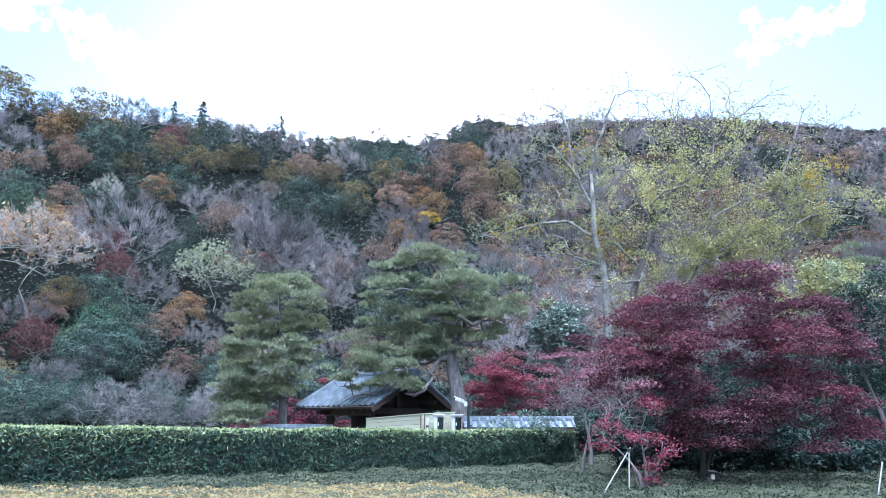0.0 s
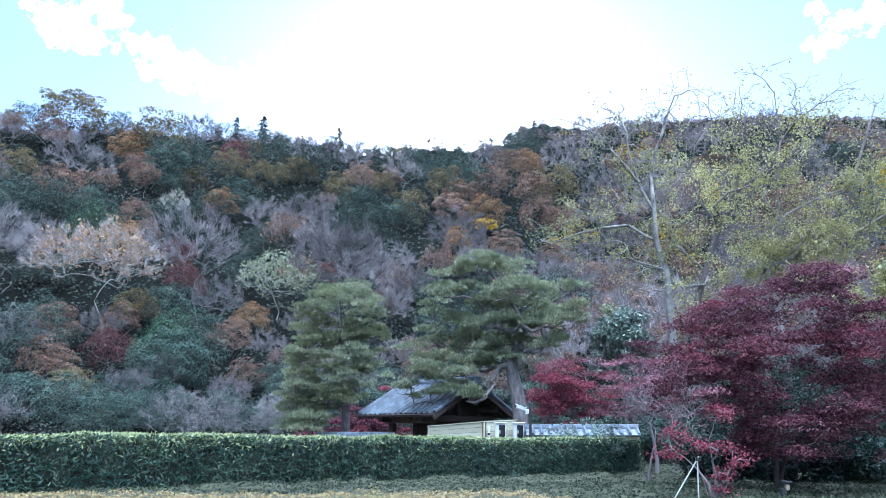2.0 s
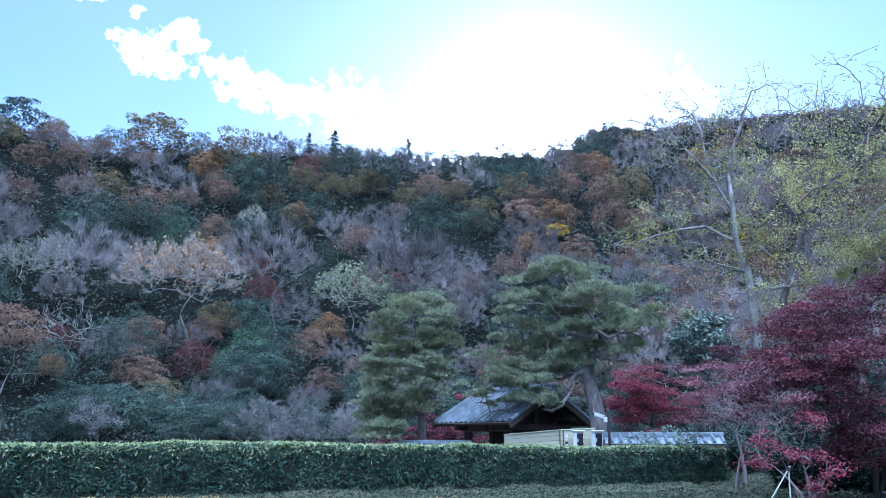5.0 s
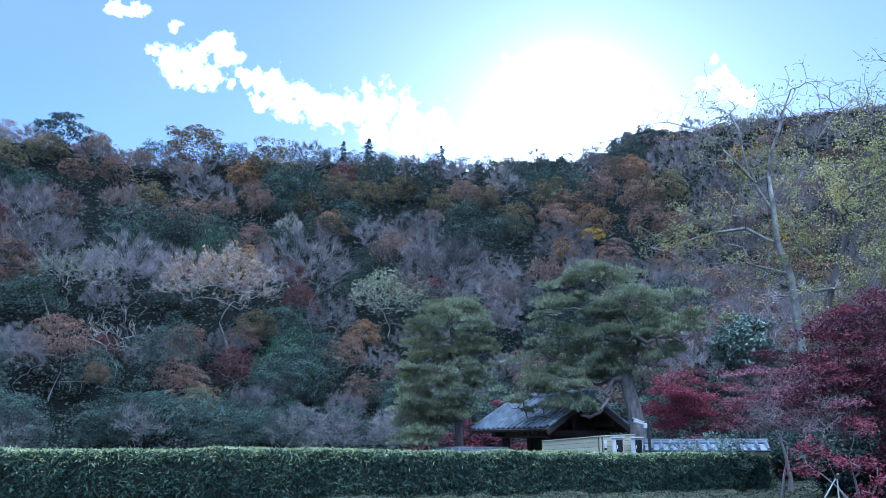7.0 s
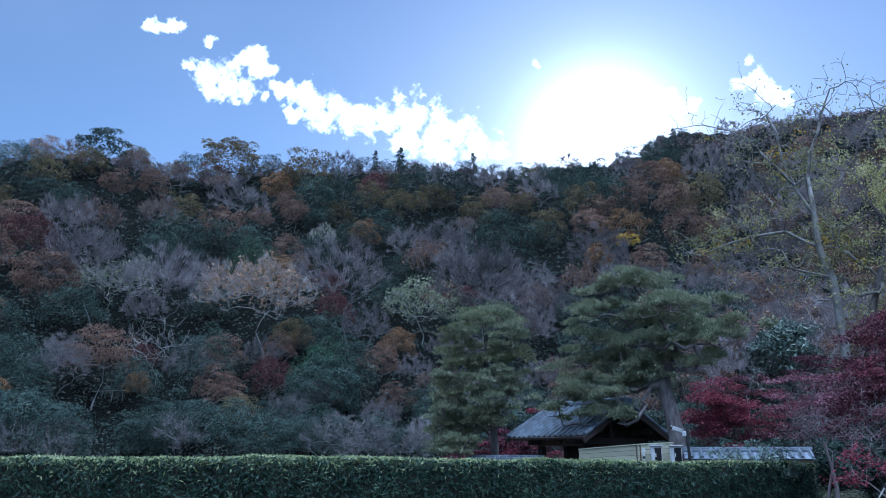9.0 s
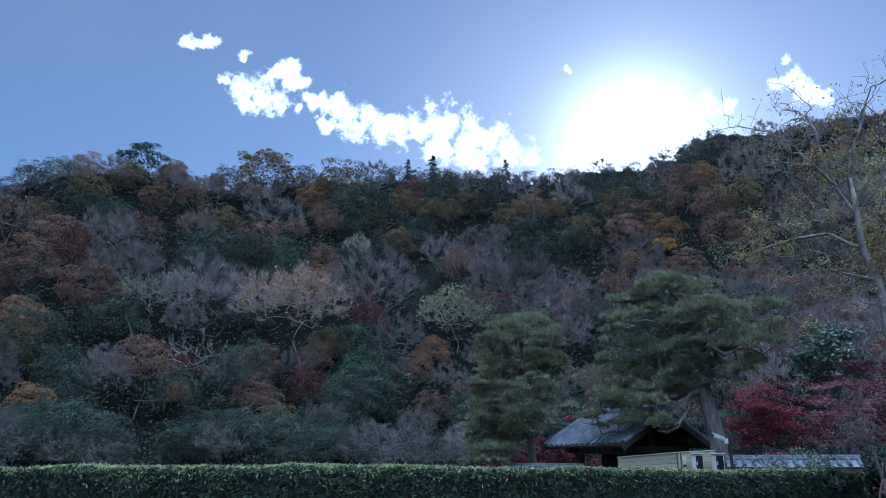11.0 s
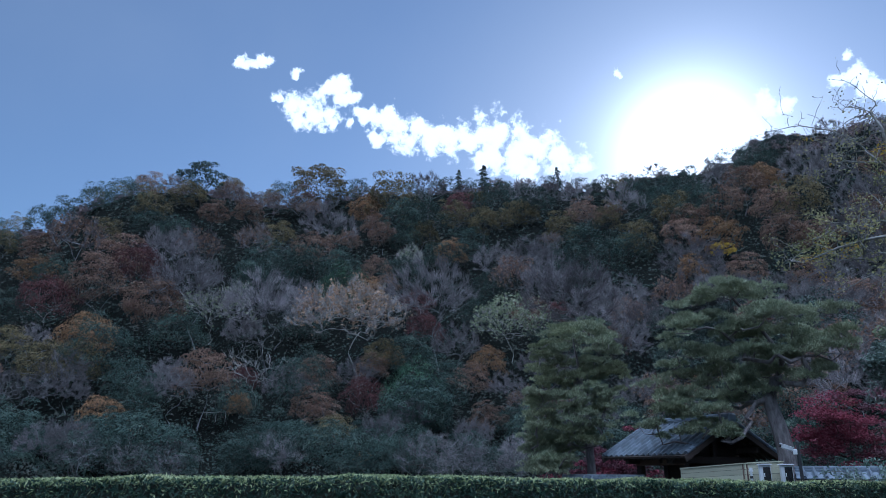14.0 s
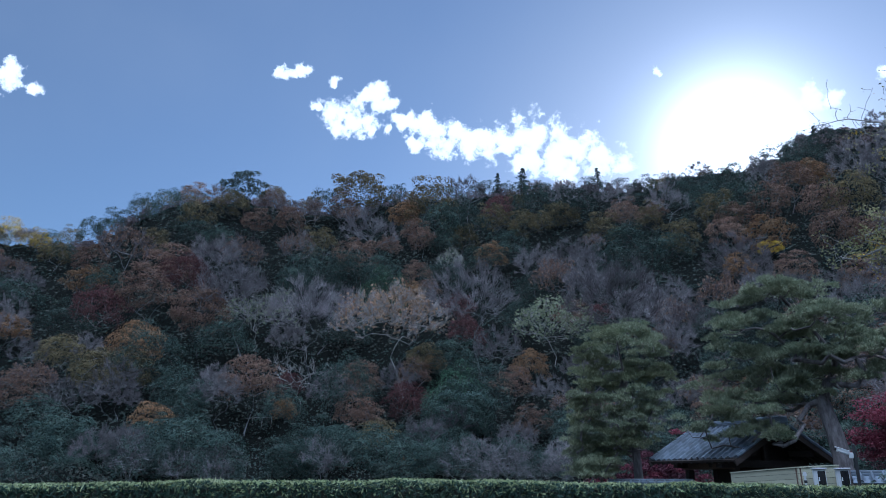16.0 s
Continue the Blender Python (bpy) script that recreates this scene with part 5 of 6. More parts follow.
def build_pine(place, trunk, pads, radius, seed, label, per_area, old=0.12):
    """A trained garden pine: a bent trunk, level limbs and clouds of needles."""
    rng = np.random.default_rng(seed)
    ob = empty("pine_tree", place, label, "pine")
    ob.rotation_euler = (0, 0, -math.atan2(place[0], place[1]))
    goals = [np.array([x, y, z - 0.2]) for x, y, z, w in pads]
    wood = Wood(rng, trunk).reach(goals, step=0.55, wobble=0.3, rise=0.1, low=4, bow=0.1)
    V, F = wood.mesh(tip=0.02, power=0.6, top=radius, sides=9, flare=1.2, least=0.018, limb=0.5)
    me = array_mesh("pine_trunk", V, F)
    me.shade_smooth()
    link("trunk", me, M_BARK_PINE, ob)
    for x, y, z, w in pads:
        yellowing = rng.uniform() < old
        V, F = needle_pad(rng, np.array([x, y, z]), w, w * rng.uniform(0.16, 0.26), per_area)
        tagged(link("needle_pad", array_mesh("needle_pad", V, F), M_NEEDLE_OLD if yellowing else M_NEEDLE, ob), kind="stuff")
    return ob


# across, height and width of the broad pine's clouds
WIDE_TIERS = (
    (-1.65, 9.3, 3.0), (-0.5, 8.9, 2.2), (-2.8, 8.6, 2.0), (-3.3, 7.9, 2.2), (-2.1, 8.0, 2.2), (0.1, 8.1, 3.2), (1.6, 7.9, 2.2), (2.5, 7.1, 1.7), (-1.3, 7.4, 2.7), (-3.7, 6.9, 2.0),
    (-2.5, 6.6, 2.5), (2.4, 6.5, 1.7), (-0.85, 6.5, 3.0), (0.75, 6.45, 3.0), (-3.9, 5.7, 1.7), (-4.1, 4.7, 1.9), (-2.6, 5.3, 1.5), (-0.9, 4.9, 2.7), (1.5, 5.7, 2.0), (-2.1, 5.9, 2.2),
    (-3.4, 4.3, 3.0), (-4.7, 3.7, 1.7), (-3.0, 3.45, 2.7), (0.1, 5.6, 2.7), (-3.9, 6.2, 1.7), (-1.4, 5.4, 2.0), (-2.0, 3.4, 1.7), (-0.1, 7.3, 2.7), (1.1, 7.0, 2.2), (-3.4, 5.0, 2.0),
)


def pine_pads_wide(rng):
    """Each cloud with a smaller one behind or beside it, at an uneven depth; the low ones reach out over the gate."""
    pads = []
    for x, z, w in WIDE_TIERS:
        low = z < 4.6
        heart = rng.uniform(-1.5, 1.2) if not low else -1.2 + rng.normal() * 0.3
        for k in range(4):
            deep = heart + (0 if k == 0 else rng.normal() * (0.35 if low else 0.8))
            across = x + (0 if k == 0 else rng.normal() * 0.32 * w)
            near = 1 + deep / 31.2
            high = z - 0.32 + (0 if k == 0 else rng.normal() * 0.22)
            pads.append((across * near, deep, EYE + (high - EYE) * near, w * (0.68 if k == 0 else rng.uniform(0.34, 0.52))))
    return pads


def build_pines():
    rng = np.random.default_rng(71)
    p = Vector(flat_at(1.25, 31.2))
    trunk = [(-0.02, 0, -0.2), (-0.05, 0, 1.2), (0.0, 0, 2.25), (-0.13, 0, 3.2), (-0.38, 0.05, 4.4), (-0.05, 0.1, 5.1), (0.3, 0.1, 5.8), (0.0, 0, 6.6), (-0.57, 0.1, 7.6), (-1.3, 0.0, 8.6)]
    build_pine(p, trunk, pine_pads_wide(rng), 0.4, 72, "broad old garden pine with layered blue-green needle clouds", 225, 0.04)
    p = Vector(flat_at(-12.55, 34.5))
    trunk = [(0.1, 0, -0.2), (0.1, 0, 1.2), (0.05, 0, 2.8), (-0.08, 0, 4.4), (-0.2, 0, 6.0), (-0.42, 0, 7.7), (-0.3, 0, 8.3)]
    pads = []
    heights, lefts, rights = (2.0, 2.8, 3.6, 4.7, 6.1, 7.2, 8.0, 8.8), (-3.1, -3.15, -3.05, -2.85, -2.75, -2.8, -2.3, -1.2), (-1.0, 0.5, 1.05, 1.6, 1.9, 2.0, 1.8, 1.1)
    for z in np.arange(2.0, 8.8, 0.36):
        left, right = np.interp(z, heights, lefts), np.interp(z, heights, rights)
        for k in range(5):
            w = rng.uniform(1.0, 1.7)
            x = left + (right - left) * (k + rng.uniform(0.1, 0.9)) / 5
            x = min(max(x, left + w * 0.42), right - w * 0.42)
            deep = math.sqrt(max(0.05, 1 - (2 * (x - left) / (right - left) - 1) ** 2)) * 1.9
            deep = rng.uniform(-deep, deep * 0.6)
            near = 1 + deep / 34.5
            pads.append((x * near, deep, EYE + (z - 0.3 + rng.normal() * 0.1 - EYE) * near, w))
    build_pine(p, trunk, pads, 0.24, 73, "upright garden pine with dense soft green needles", 170, 0.3)
    p = Vector(flat_at(29.4, 42.0))
    pads = [(rng.uniform(-1.2, 1.2), rng.uniform(-1, 1), 9.1 + rng.normal() * 0.45, rng.uniform(1.2, 2.0)) for _ in range(12)]
    build_pine(p, [(0, 0, -0.2), (0.1, 0, 2.0), (0.0, 0, 4.0), (0.2, 0, 6.0), (0.0, 0, 8.2)], pads, 0.2, 74, "tall garden pine with a rounded dark green head", 120, 0.0)


build_pines()


def build_leafy(name, place, trunks, centres, radius, bark, materials, pad, flat, count, leaf, seed, label, category="tree", step=0.5, least=0.008, sides=7, droop=0.0, lean=0.55, wobble=0.2, shell=0.5, power=0.5, bow=0.3, thin=None):
    """A garden tree: forking stems to every spray of leaves. materials: pairs of a material and its share of the sprays."""
    rng = np.random.default_rng(seed)
    ob = empty(name, place, label, category)
    ob.rotation_euler = (0, 0, -math.atan2(place[0], place[1]))
    per = [[] for _ in trunks]
    for c in centres:
        per[int(np.argmin([np.linalg.norm(np.array(t[-1]) - c) for t in trunks]))].append(c)
    pieces = []
    for t, goals in zip(trunks, per):
        if goals:
            wood = Wood(rng, t).reach(goals, step=step, wobble=wobble, rise=0.6, low=2, bow=bow)
            pieces.append(wood.mesh(tip=0.012, power=power, top=radius, sides=sides, flare=1.2, least=least))
    V, F = joined(pieces)
    me = array_mesh(name + "_trunk", V, F)
    me.shade_smooth()
    link("trunk", me, bark, ob)
    sprays = [[] for _ in materials]
    shares = np.cumsum([s for _, s in materials])
    for c in centres:
        which = int(np.searchsorted(shares, noise.noise(Vector(c) * 0.45 + Vector((seed, 0, 0))) * 0.5 + 0.5 + rng.normal() * 0.12))
        which = min(max(which, 0), len(materials) - 1)
        n = max(1, int(count * rng.uniform(0.6, 1.4) * (thin(c) if thin else 1.0)))
        size = pad * rng.uniform(0.7, 1.35)
        q = in_ball(rng, n, shell) * size * np.array([1, 1, flat])
        q[:, 2] -= droop * (q[:, 0] ** 2 + q[:, 1] ** 2) / size
        sprays[which].append((c + q, np.array([0, 0, 1.0]) + 0.5 * q / size))
    for (material, _), bunch in zip(materials, sprays):
        if not bunch:
            continue
        P, Nn = np.concatenate([b[0] for b in bunch]), np.concatenate([b[1] for b in bunch])
        V, F = leaf_faces(rng, P, Nn, leaf[0], leaf[1], lean)
        link("crown", array_mesh(name + "_crown", V, F), material, ob)
    return ob


def envelope(rng, n, centre, semi, shell=0.45, tiers=0.0):
    """Spray centres through an uneven ellipsoid, drawn to level tiers where asked."""
    d = in_ball(rng, n, shell)
    bulge = np.array([1 + 0.25 * noise.noise(Vector(v) * 2.2 + Vector((centre[0], centre[1], 0))) for v in unit(d)])[:, None]
    P = np.array(centre) + d * bulge * np.array(semi)
    if tiers:
        # the tiers sag outwards from the middle
        sag = 0.24 * np.hypot(P[:, 0] - centre[0], P[:, 1] - centre[1])
        P[:, 2] = np.round((P[:, 2] + sag) / tiers) * tiers - sag + rng.normal(size=n) * tiers * 0.2
    return P


M_TWIG_FADED = solid_material("pinkish_grey_twigs", [(0.14, 0.1, 0.11), (0.26, 0.2, 0.21)], 0.8, 0.9, bump=0.0)


# height, and how far the great maple reaches to either side there
MAPLE_Z = (1.3, 1.7, 2.1, 2.4, 2.8, 3.1, 3.5, 3.9, 4.4, 4.8, 5.25, 5.55, 5.9)
MAPLE_FROM = (-0.8, -0.9, -1.0, -2.4, -3.2, -3.1, -3.05, -2.65, -2.5, -1.75, -1.5, 0.1, 1.4)
MAPLE_TO = (3.1, 4.0, 4.1, 4.05, 3.5, 4.0, 4.15, 4.05, 3.9, 3.8, 2.25, 2.2, 2.1)


def maple_tiers(rng):
    """Sprays in level tiers that droop outwards, with open gaps between the boughs."""
    centres = []
    for z in np.arange(1.3, 5.85, 0.34):
        left, right = np.interp(z, MAPLE_Z, MAPLE_FROM) + 0.35, np.interp(z, MAPLE_Z, MAPLE_TO) - 0.35
        mid, half = (left + right) / 2, (right - left) / 2
        for x in np.arange(left, right + 0.2, 0.3):
            u = (x - mid) / max(half, 0.3)
            deep = 2.6 * math.sqrt(max(0.04, 1 - u * u)) * (1.0 if z < 4.2 else 0.6)
            for _ in range(2):
                y = rng.uniform(-deep, deep)
                near = 1 + y / 20.2
                bough = 0.3 * noise.noise((x * 0.5, y * 0.5, z * 0.8)) + rng.normal() * 0.05
                p = Vector(((x + rng.normal() * 0.15) * near, y, EYE + (z - 0.1 + bough - 0.05 * u * u - EYE) * near))
                if noise.noise((p.x * 0.55, p.y * 0.5, p.z * 1.15 + 4.0)) > -0.17:
                    centres.append(np.array(p))
    return np.array(centres)


def build_maples():
    rng = np.random.default_rng(81)
    # the great crimson maple
    base = Vector(flat_at(19.2, 20.2))
    c = maple_tiers(rng)
    stems = [[(0, 0, -0.1), (0.05, 0, 0.5), (0.1, 0, 1.0), (-0.5, 0.1, 1.8), (-1.0, 0.1, 2.6)], [(0.05, 0.1, -0.1), (0.15, 0.1, 0.5), (0.3, 0.1, 1.0), (0.8, 0.2, 1.9), (1.2, 0.2, 3.0)], [(0.0, 0.2, -0.1), (0.05, 0.2, 0.6), (0.1, 0.3, 1.3), (0.2, 0.4, 2.4), (0.2, 0.3, 3.4)]]
    build_leafy("maple_tree", base, stems, c, 0.07, M_BARK_DARK, [(M_MAPLE_FADED, 0.22), (M_MAPLE, 0.43), (M_MAPLE_RED, 0.35)], 0.54, 0.26, 235, (0.08, 0.046), 82, "large spreading crimson maple with tiered sprays of leaves", "maple", droop=0.3)
    # a small thinning maple in front of it, propped by stakes
    base = Vector(flat_at(15.1, 17.0))
    c = np.concatenate([envelope(rng, 6, (-1.0, 0, 1.15), (0.5, 0.4, 0.12)), envelope(rng, 7, (-0.6, 0, 1.55), (0.5, 0.4, 0.3)), envelope(rng, 10, (0.1, 0, 1.25), (0.5, 0.4, 0.18)), envelope(rng, 9, (0.15, -0.2, 0.55), (0.24, 0.25, 0.3)), envelope(rng, 6, (0.6, 0, 1.1), (0.35, 0.3, 0.2)), envelope(rng, 5, (0.3, 0, 1.9), (0.25, 0.3, 0.3))])
    stems = [[(0, 0, -0.1), (-0.03, 0, 0.25), (-0.1, 0, 0.5), (-0.3, 0, 0.8), (-0.6, 0, 1.1)], [(0.04, 0, -0.1), (0.06, 0, 0.3), (0.06, 0, 0.6), (0.02, 0, 1.0), (-0.02, 0, 1.4)], [(0.08, 0.05, -0.1), (0.16, 0.05, 0.3), (0.28, 0.05, 0.6), (0.4, 0.05, 0.9), (0.45, 0.05, 1.2)]]
    build_leafy("maple_tree", base, stems, c, 0.06, M_BARK_GREY, [(M_MAPLE_BRIGHT, 1.0)], 0.26, 0.6, 44, (0.066, 0.045), 83, "small multi-stemmed maple with thin bright red leaves, propped by stakes", "maple", step=0.25, sides=6)
    # bare grey leader of the small maple's neighbour
    bare = bare_tree("bare_maple", 84, M_BARK_GREY, M_TWIG_FADED, 2.9, 1.0, 36, 260, "young leafless maple with upright pale twigs", trunk_share=0.3, thick=0.012, twig_len=0.2, twig_wide=0.008, least=0.006)
    bare.location = flat_at(14.9, 17.6)
    bare = bare_tree("bare_maple", 85, M_BARK_GREY, M_TWIG_FADED, 3.3, 2.6, 70, 1500, "half-bare maple with faded pinkish twigs beside the hedge end", M_MAPLE_FADED, 0, trunk_share=0.4, thick=0.03, twig_len=0.28, twig_wide=0.01, least=0.008)
    bare.location = flat_at(10.5, 22.0)
    # faded maple over the hedge's end
    base = Vector(flat_at(11.2, 25.0))
    c = envelope(rng, 60, (-0.1, 0, 3.1), (1.5, 1.5, 1.5), 0.4, 0.4)
    build_leafy("maple_tree", base, [[(0, 0, -0.1), (0.05, 0, 0.6), (0.0, 0, 1.2), (-0.1, 0, 1.8), (-0.2, 0, 2.5)]], c, 0.08, M_BARK_GREY, [(M_MAPLE_FADED, 0.55), (M_MAPLE, 0.45)], 0.5, 0.22, 190, (0.085, 0.045), 86, "faded purple-red maple with a pale trunk at the hedge's end", "maple")
    # the scarlet maple behind the wall and the red thicket behind the gate
    base = Vector(flat_at(5.6, 34.5))
    c = np.concatenate([envelope(rng, 80, (0.1, 0, 3.2), (2.3, 1.8, 2.0), 0.4, 0.45), envelope(rng, 26, (-1.2, 0, 3.2), (1.1, 1.2, 1.0), 0.4, 0.4)])
    build_leafy("maple_tree", base, [[(0, 0, -0.1), (0.05, 0, 0.6), (0.0, 0, 1.2), (-0.2, 0, 1.9), (-0.2, 0, 2.8)]], c, 0.12, M_BARK_DARK, [(M_MAPLE_BRIGHT, 0.5), (M_MAPLE_FADED, 0.5)], 0.62, 0.35, 170, (0.12, 0.06), 87, "scarlet maple behind the tiled garden wall", "maple")
    for k, (az, d, h, w) in enumerate(((-13.6, 37.0, 1.9, 2.0), (-10.6, 37.5, 2.0, 2.2), (-8.3, 39.0, 3.9, 1.8), (-11.3, 39.5, 2.8, 1.5))):
        base = Vector(flat_at(az, d))
        c = envelope(rng, 40, (0, 0, h * 0.62), (w, 1.3, h * 0.42), 0.4, 0.35)
        build_leafy("maple_tree", base, [[(0, 0, -0.1), (0, 0, 0.3), (0.02, 0, 0.7), (0, 0, 1.0), (0, 0, 1.3)]], c, 0.09, M_BARK_DARK, [(M_MAPLE, 0.6), (M_MAPLE_BRIGHT, 0.4)], 0.5, 0.35, 130, (0.13, 0.07), 88 + k, "low bright red maple behind the garden wall", "maple")


build_maples()


def build_limbed(name, place, limbs, twigs, radius, bark, materials, count, seed, label, heights, fullness):
    """A tall open tree: given limbs, side twigs sprung from them, and loose leaves hung along the twigs."""
    rng = np.random.default_rng(seed)
    ob = empty(name, place, label, "tree")
    ob.rotation_euler = (0, 0, -math.atan2(place[0], place[1]))
    wood = Wood(rng, [(x, 0.0, z) for x, z in limbs[0]])
    for limb in limbs[1:]:
        j = int(np.argmin([np.linalg.norm(p - np.array([limb[0][0], 0, limb[0][1]])) for p in wood.P[: wood.stem]]))
        lean, last = rng.uniform(-1, 1) * 1.6, j
        for k, (x, z) in enumerate(limb[1:]):
            wood.P.append(np.array([x, lean * (k + 1) / len(limb), z])), wood.up.append(last)
            last = len(wood.P) - 1
        wood.tips.append(last)
    high = [i for i, p in enumerate(wood.P) if p[2] > 8.0]
    goals = []
    for _ in range(twigs):
        i = high[int(rng.integers(len(high)))]
        a, b = wood.P[i], wood.P[wood.up[i]]
        goals.append(a + (b - a) * rng.uniform() + rng.normal(size=3) * np.array([1.0, 1.0, 0.65]) + np.array([0, 0, 0.3]))
    wood.reach(goals, step=0.45, wobble=0.1, rise=0.5, low=3, bow=0.22)
    # finer twigs from the ends of those
    ends = [wood.P[t] for t in wood.tips]
    wood.reach([p + rng.normal(size=3) * np.array([0.5, 0.5, 0.4]) + np.array([0, 0, 0.1]) for p in ends for _ in range(3)], step=0.35, wobble=0.1, rise=0.2, low=3, bow=0.25)
    V, F = wood.mesh(tip=0.01, power=0.5, top=radius, sides=5, flare=1.2, least=0.009, limb=0.85)
    me = array_mesh(name + "_trunk", V, F)
    me.shade_smooth()
    link("trunk", me, bark, ob)
    sprays = [[] for _ in materials]
    shares = np.cumsum([share for _, share in materials])
    for t in wood.tips:
        p = wood.P[t]
        n = int(count * float(np.interp(p[2], heights, fullness)) * rng.uniform(0.3, 1.5) * (1.6 if noise.noise(Vector(p) * 0.45 + Vector((seed, 0, 0))) > -0.02 else 0.25))
        if n:
            which = min(int(np.searchsorted(shares, noise.noise(Vector(p) * 0.35 + Vector((0, seed, 0))) * 0.5 + 0.5 + rng.normal() * 0.1)), len(materials) - 1)
            sprays[max(which, 0)].append(p + in_ball(rng, n, 0.5) * np.array([0.42, 0.42, 0.34]))
    for (material, _), bunch in zip(materials, sprays):
        if bunch:
            P = np.concatenate(bunch)
            V, F = leaf_faces(rng, P, rng.normal(size=P.shape) + np.array([0, -0.3, 0.6]), 0.13, 0.085, 0.8)
            link("crown", array_mesh(name + "_crown", V, F), material, ob)
    return ob


def build_tall_trees():
    rng = np.random.default_rng(91)
    tall_at = Vector(flat_at(16.0, 37.5))
    # limbs as places across and up; the first of each tree is its stem
    pale = (
        ((-1.8, -0.2), (-1.85, 4.0), (-1.9, 8.1), (-1.95, 9.6), (-2.34, 11.2), (-2.32, 12.75), (-2.37, 14.7), (-2.1, 16.0), (-1.63, 17.0), (-1.24, 18.2), (-0.8, 19.2)),
        ((-2.13, 10.5), (-2.83, 11.5), (-3.7, 12.2), (-5.1, 12.2), (-6.3, 12.05), (-7.6, 11.7)),
        ((-2.35, 13.9), (-3.0, 14.4), (-3.7, 15.5), (-4.45, 16.7), (-5.5, 17.7), (-6.8, 18.3)),
        ((-2.32, 12.75), (-2.9, 14.1), (-3.4, 16.1), (-3.45, 17.4), (-3.8, 18.4), (-4.7, 19.0)),
        ((-1.95, 9.6), (-3.05, 10.0), (-3.9, 10.35), (-5.15, 10.3), (-6.4, 9.7)),
    )
    dark = (
        ((-0.7, -0.2), (-0.7, 4.0), (-0.55, 8.0), (0.0, 9.5), (0.8, 11.6), (1.65, 13.35), (2.2, 14.9), (2.3, 16.4), (2.85, 18.0)),
        ((0.5, 11.0), (0.0, 13.2), (-0.4, 14.8), (0.0, 16.4), (0.95, 17.8), (2.0, 18.6)),
        ((1.65, 13.35), (3.0, 14.15), (3.95, 15.6), (4.9, 16.8), (6.05, 17.6), (6.9, 18.2)),
    )
    broad = (
        ((3.2, -0.2), (3.1, 4.0), (3.0, 7.8), (2.75, 9.3), (2.7, 10.5), (3.9, 11.9), (5.6, 12.7), (7.5, 13.1), (8.5, 12.7)),
        ((2.85, 9.0), (3.6, 10.75), (3.6, 13.2), (4.0, 15.6), (4.0, 18.2)),
        ((3.05, 6.5), (4.3, 9.6), (6.0, 11.75), (7.3, 14.0), (8.0, 15.8), (8.6, 17.3)),
        ((4.3, 9.6), (5.4, 10.3), (6.7, 10.7), (8.3, 11.6), (9.6, 11.75)),
    )
    # how thickly the sprays hang, by height
    build_limbed("birch_tree", tall_at, pale, 200, 0.24, M_BARK_PATCHY, [(M_YELLOW_GREEN, 0.7), (M_YELLOW, 0.3)], 13, 92, "tall white-barked tree thinly hung with yellowing leaves", (9.0, 16.0, 18.0, 20.0), (1.0, 1.0, 0.12, 0.1))
    build_limbed("yellowing_tree", tall_at, dark, 190, 0.22, M_BARK_GREY, [(M_YELLOW_GREEN, 0.8), (M_YELLOW, 0.2)], 17, 93, "tall dark-stemmed tree with thin yellow-green leaves", (8.0, 15.5, 17.6, 19.0), (1.0, 1.2, 0.3, 0.1))
    build_limbed("yellowing_tree", tall_at, broad, 300, 0.24, M_BARK_GREY, [(M_YELLOW_GREEN, 0.86), (M_YELLOW, 0.14)], 19, 94, "tall grey-barked spreading tree with yellow-green leaves", (7.0, 13.0, 15.0, 17.0), (1.2, 1.2, 0.5, 0.12))
    # glossy camellia-like bushes and the evergreen by the right-hand trunk
    base = Vector(flat_at(9.6, 36.0))
    build_leafy("evergreen_shrub", base, [[(0, 0, -0.1), (0, 0, 1.0), (0, 0, 2.0), (0, 0, 3.0), (0, 0, 4.0)]], envelope(rng, 90, (-0.1, 0, 5.6), (1.75, 1.5, 2.0), 0.35), 0.13, M_BARK_DARK, [(M_GLOSSY, 0.8), (M_PALE_GREEN, 0.2)], 0.5, 0.7, 75, (0.26, 0.11), 96, "tall evergreen shrub with glossy blue-green leaves", "shrub", lean=0.8)
    base = Vector(flat_at(31.6, 28.0))
    stems = [[(0, 0, -0.1), (-0.1, 0, 1.0), (-0.3, 0, 2.0), (-0.7, 0, 3.4), (-1.0, 0, 4.6)], [(0.1, 0, -0.1), (0.15, 0, 1.0), (0.2, 0, 2.2), (0.1, 0, 3.6), (0.3, 0, 5.0)]]
    build_leafy("evergreen_tree", base, stems, envelope(rng, 110, (0.7, 0.3, 4.9), (2.3, 2.0, 2.0), 0.4), 0.1, M_BARK_GREY, [(M_EVERGREEN, 0.65), (M_GLOSSY, 0.35)], 0.5, 0.7, 130, (0.14, 0.06), 97, "evergreen tree with pale forked trunks and dark glossy leaves", "tree", lean=0.8)
    base = Vector(flat_at(27.6, 36.0))
    build_leafy("yellowing_tree", base, [[(0, 0, -0.1), (0.1, 0, 1.6), (0.0, 0, 3.2), (0.3, 0, 4.8), (0.2, 0, 6.0)]], envelope(rng, 60, (0.2, 0, 7.4), (2.2, 1.8, 1.8), 0.5), 0.13, M_BARK_DARK, [(M_YELLOW_GREEN, 0.6), (M_PALE_GREEN, 0.4)], 0.55, 0.7, 75, (0.15, 0.1), 98, "small tree with yellowing leaves behind the maple", "tree", lean=0.9)
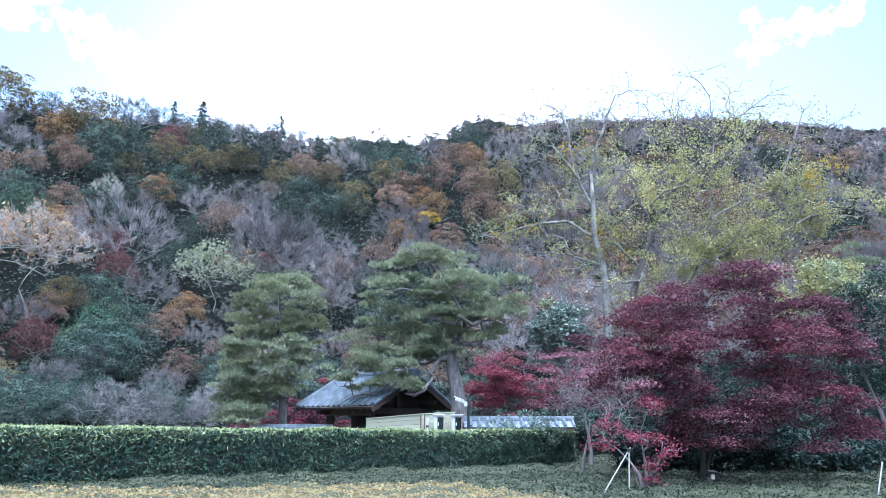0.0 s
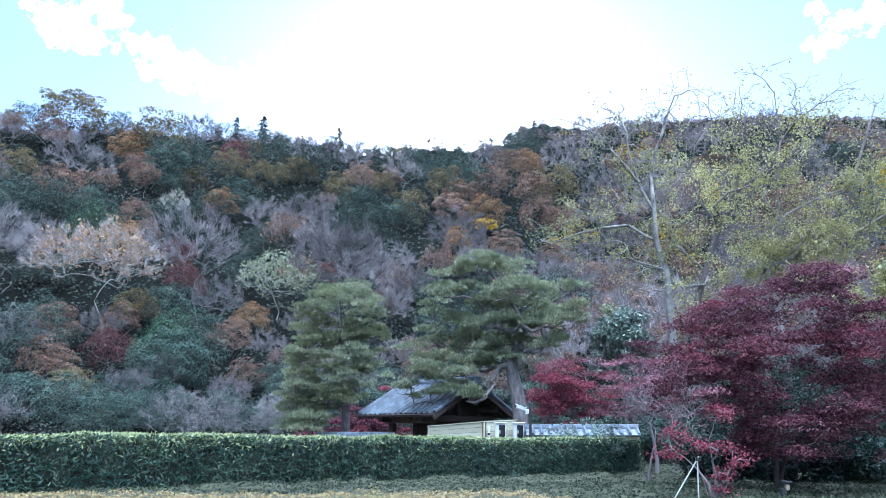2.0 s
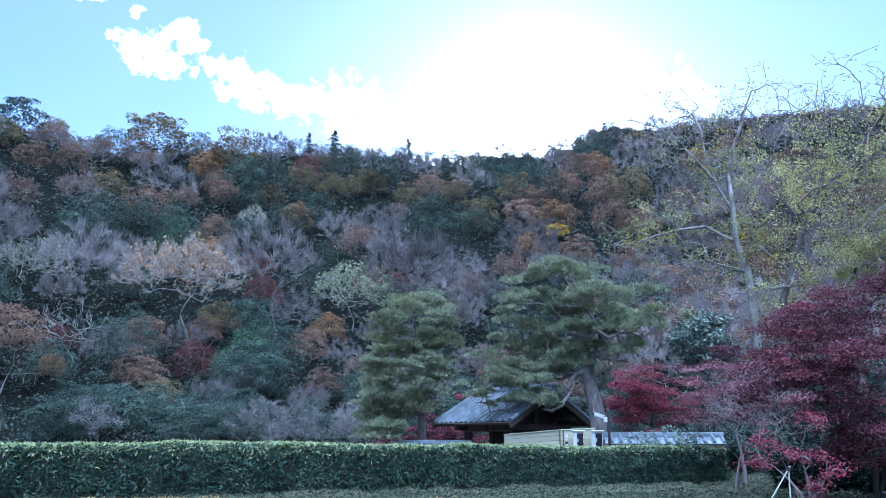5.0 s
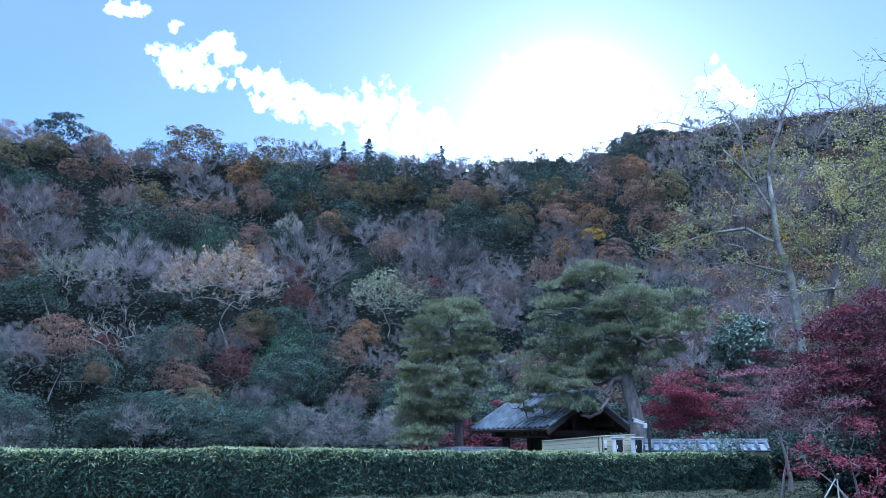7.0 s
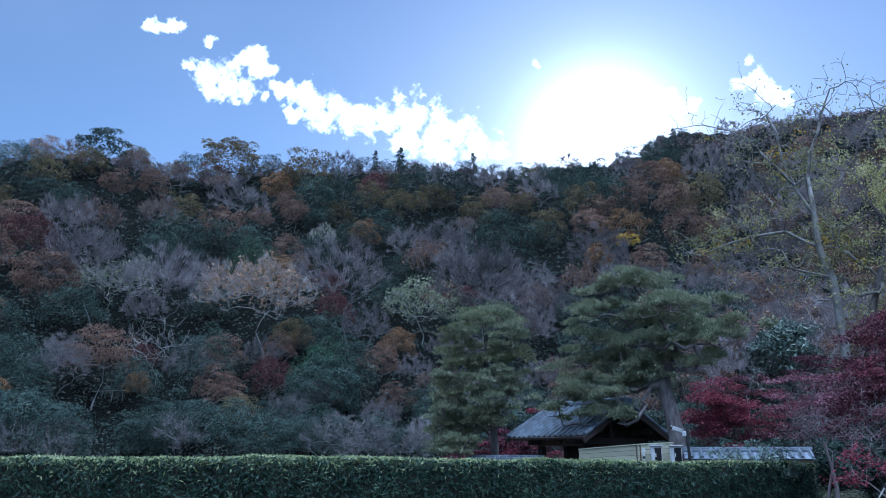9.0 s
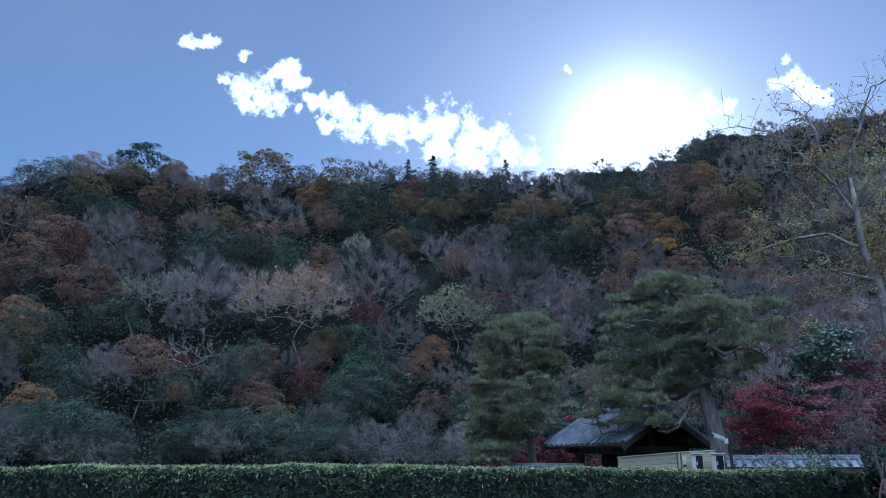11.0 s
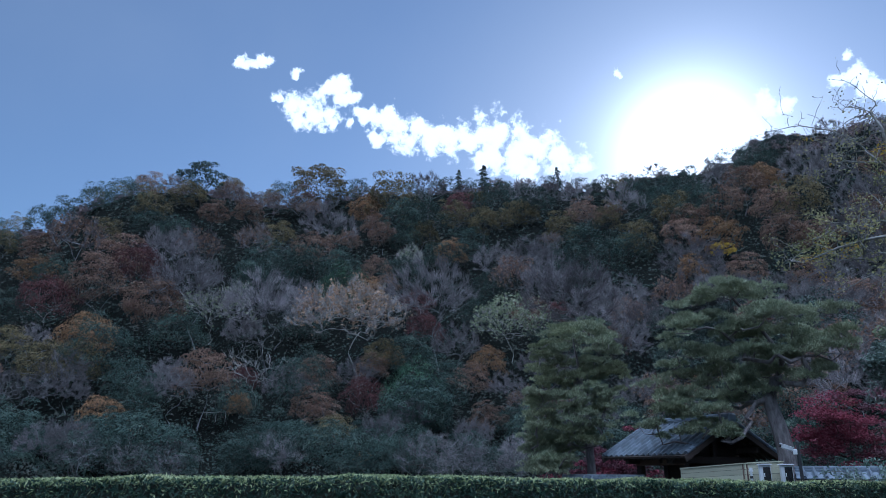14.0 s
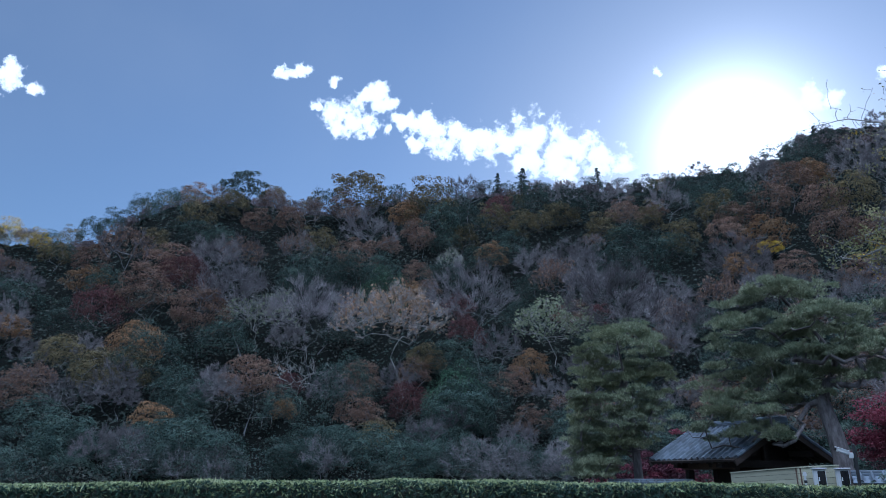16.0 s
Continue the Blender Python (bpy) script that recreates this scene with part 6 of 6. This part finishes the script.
    # thin grey-green shrubs before the tiled wall
    for k, (az, d, z, w) in enumerate(((4.2, 26.5, 1.75, 0.8), (6.3, 26.2, 2.0, 0.9), (7.9, 25.8, 1.9, 0.7))):
        build_leafy("wall_shrub", Vector(flat_at(az, d)), [[(0, 0, -0.1), (0, 0, 0.3), (0.02, 0, 0.6), (0, 0, 0.9), (0, 0, 1.1)]], envelope(rng, 26, (0, 0, z * 0.68), (w, 0.6, z * 0.34), 0.4), 0.035, M_BARK_GREY, [(M_GLOSSY, 1.0)], 0.26, 0.8, 26, (0.12, 0.05), 130 + k, "loose grey-green shrub before the tiled wall", "shrub", lean=0.9)
    # low shrubs under the great maple, leaf colour darkened to give its shade
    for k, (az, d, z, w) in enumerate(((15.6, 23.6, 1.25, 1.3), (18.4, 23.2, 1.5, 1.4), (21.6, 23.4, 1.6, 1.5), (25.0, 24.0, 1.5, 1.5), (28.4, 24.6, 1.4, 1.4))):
        build_leafy("shade_shrub", Vector(flat_at(az, d)), [[(0, 0, -0.1), (0, 0, 0.2), (0.02, 0, 0.4), (0, 0, 0.6), (0, 0, 0.8)]], envelope(rng, 44, (0, 0, z * 0.5), (w, 0.9, z * 0.55), 0.4), 0.05, M_BARK_DARK, [(M_HEDGE_SHADED, 1.0)], 0.42, 0.7, 90, (0.17, 0.065), 120 + k, "low dark glossy shrub in the shade under the maple", "shrub", lean=0.8)
    # dark evergreen thicket that closes the garden behind the maple
    for k, (az, d, z, w) in enumerate(((14.0, 36.0, 4.6, 2.6), (19.5, 37.0, 5.2, 3.0), (25.0, 37.0, 5.4, 2.8), (30.5, 38.0, 5.4, 2.8), (35.0, 36.0, 5.0, 2.6), (12.0, 33.0, 2.0, 1.3))):
        build_leafy("evergreen_shrub", Vector(flat_at(az, d)), [[(0, 0, -0.1), (0, 0, 0.5), (0.05, 0, 1.0), (0, 0, 1.5), (0, 0, 2.0)]], envelope(rng, 60, (0, 0, z * 0.55), (w, 1.6, z * 0.6), 0.4), 0.1, M_BARK_DARK, [(M_EVERGREEN, 1.0)], 0.6, 0.7, 110, (0.2, 0.085), 100 + k, "dense dark evergreen shrub in the shade behind the maple", "shrub", lean=0.8)


build_tall_trees()


# ---- stakes, garden lamp ----
def build_stakes():
    ob = empty("tree_stake", flat_at(14.2, 16.4), "pair of pale wooden stakes propping the small maple", "stake")
    top = at(14.15, -2.15, 16.4) - ob.location
    low = Vector(flat_at(11.75, 16.2)) - ob.location
    part("stake_pole", rod(low, top + (top - low).normalized() * 0.06, 0.015, 0.013, 10), M_STAKE, ob)
    foot = Vector(flat_at(13.95, 16.35)) - ob.location
    part("stake_pole", rod(foot, top + Vector((0.0, 0, 0.04)), 0.015, 0.013, 10), M_STAKE, ob)
    part("lashing", rod(top - Vector((0, 0, 0.05)), top + Vector((0, 0, 0.03)), 0.04, sides=10), M_BLACK, ob)
    ob = empty("tree_stake", flat_at(30.4, 17.0), "single pale leaning wooden stake among azaleas", "stake")
    part("stake_pole", rod((-0.14, 0, 0), (0.16, 0.1, 0.85), 0.015, 0.013, 10), M_STAKE, ob)


build_stakes()


def build_lamp():
    p = Vector(flat_at(19.7, 18.2))
    ob = empty("garden_spotlight", p, "small black garden spotlight with a pale lens on a spike", "lamp")
    part("spike", rod((0, 0, 0), (0, 0, 0.52), 0.018, sides=8), M_BLACK, ob)
    part("junction_box", box(0.09, 0.07, 0.16, pose(-0.02, 0, 0.22), 0.01), M_BLACK, ob)
    head = part("lamp_head", box(0.2, 0.2, 0.06, pose(0.06, 0, 0.48, 0, 8, 0), 0.02), M_BLACK, ob)
    part("diffuser", box(0.09, 0.1, 0.13, pose(0.07, -0.01, 0.33), 0.02), M_PLASTER, head, "frosted pale lens box")


build_lamp()


def build_rail():
    """A short handrail on the bare earth at the foot of the slope."""
    ob = empty("handrail", on_slope(-41.3, 3.4), "thin pale handrail on a bare earth bank", "railing")
    for k in range(4):
        part("rail_post", rod((k * 1.3 - 2.0, 0, -0.4), (k * 1.3 - 2.0, 0, 1.05), 0.035, sides=6), M_BARK_PALE, ob)
    part("rail_bar", rod((-2.3, 0, 1.0), (2.2, 0, 1.0), 0.03, sides=6), M_BARK_PALE, ob)


build_rail()
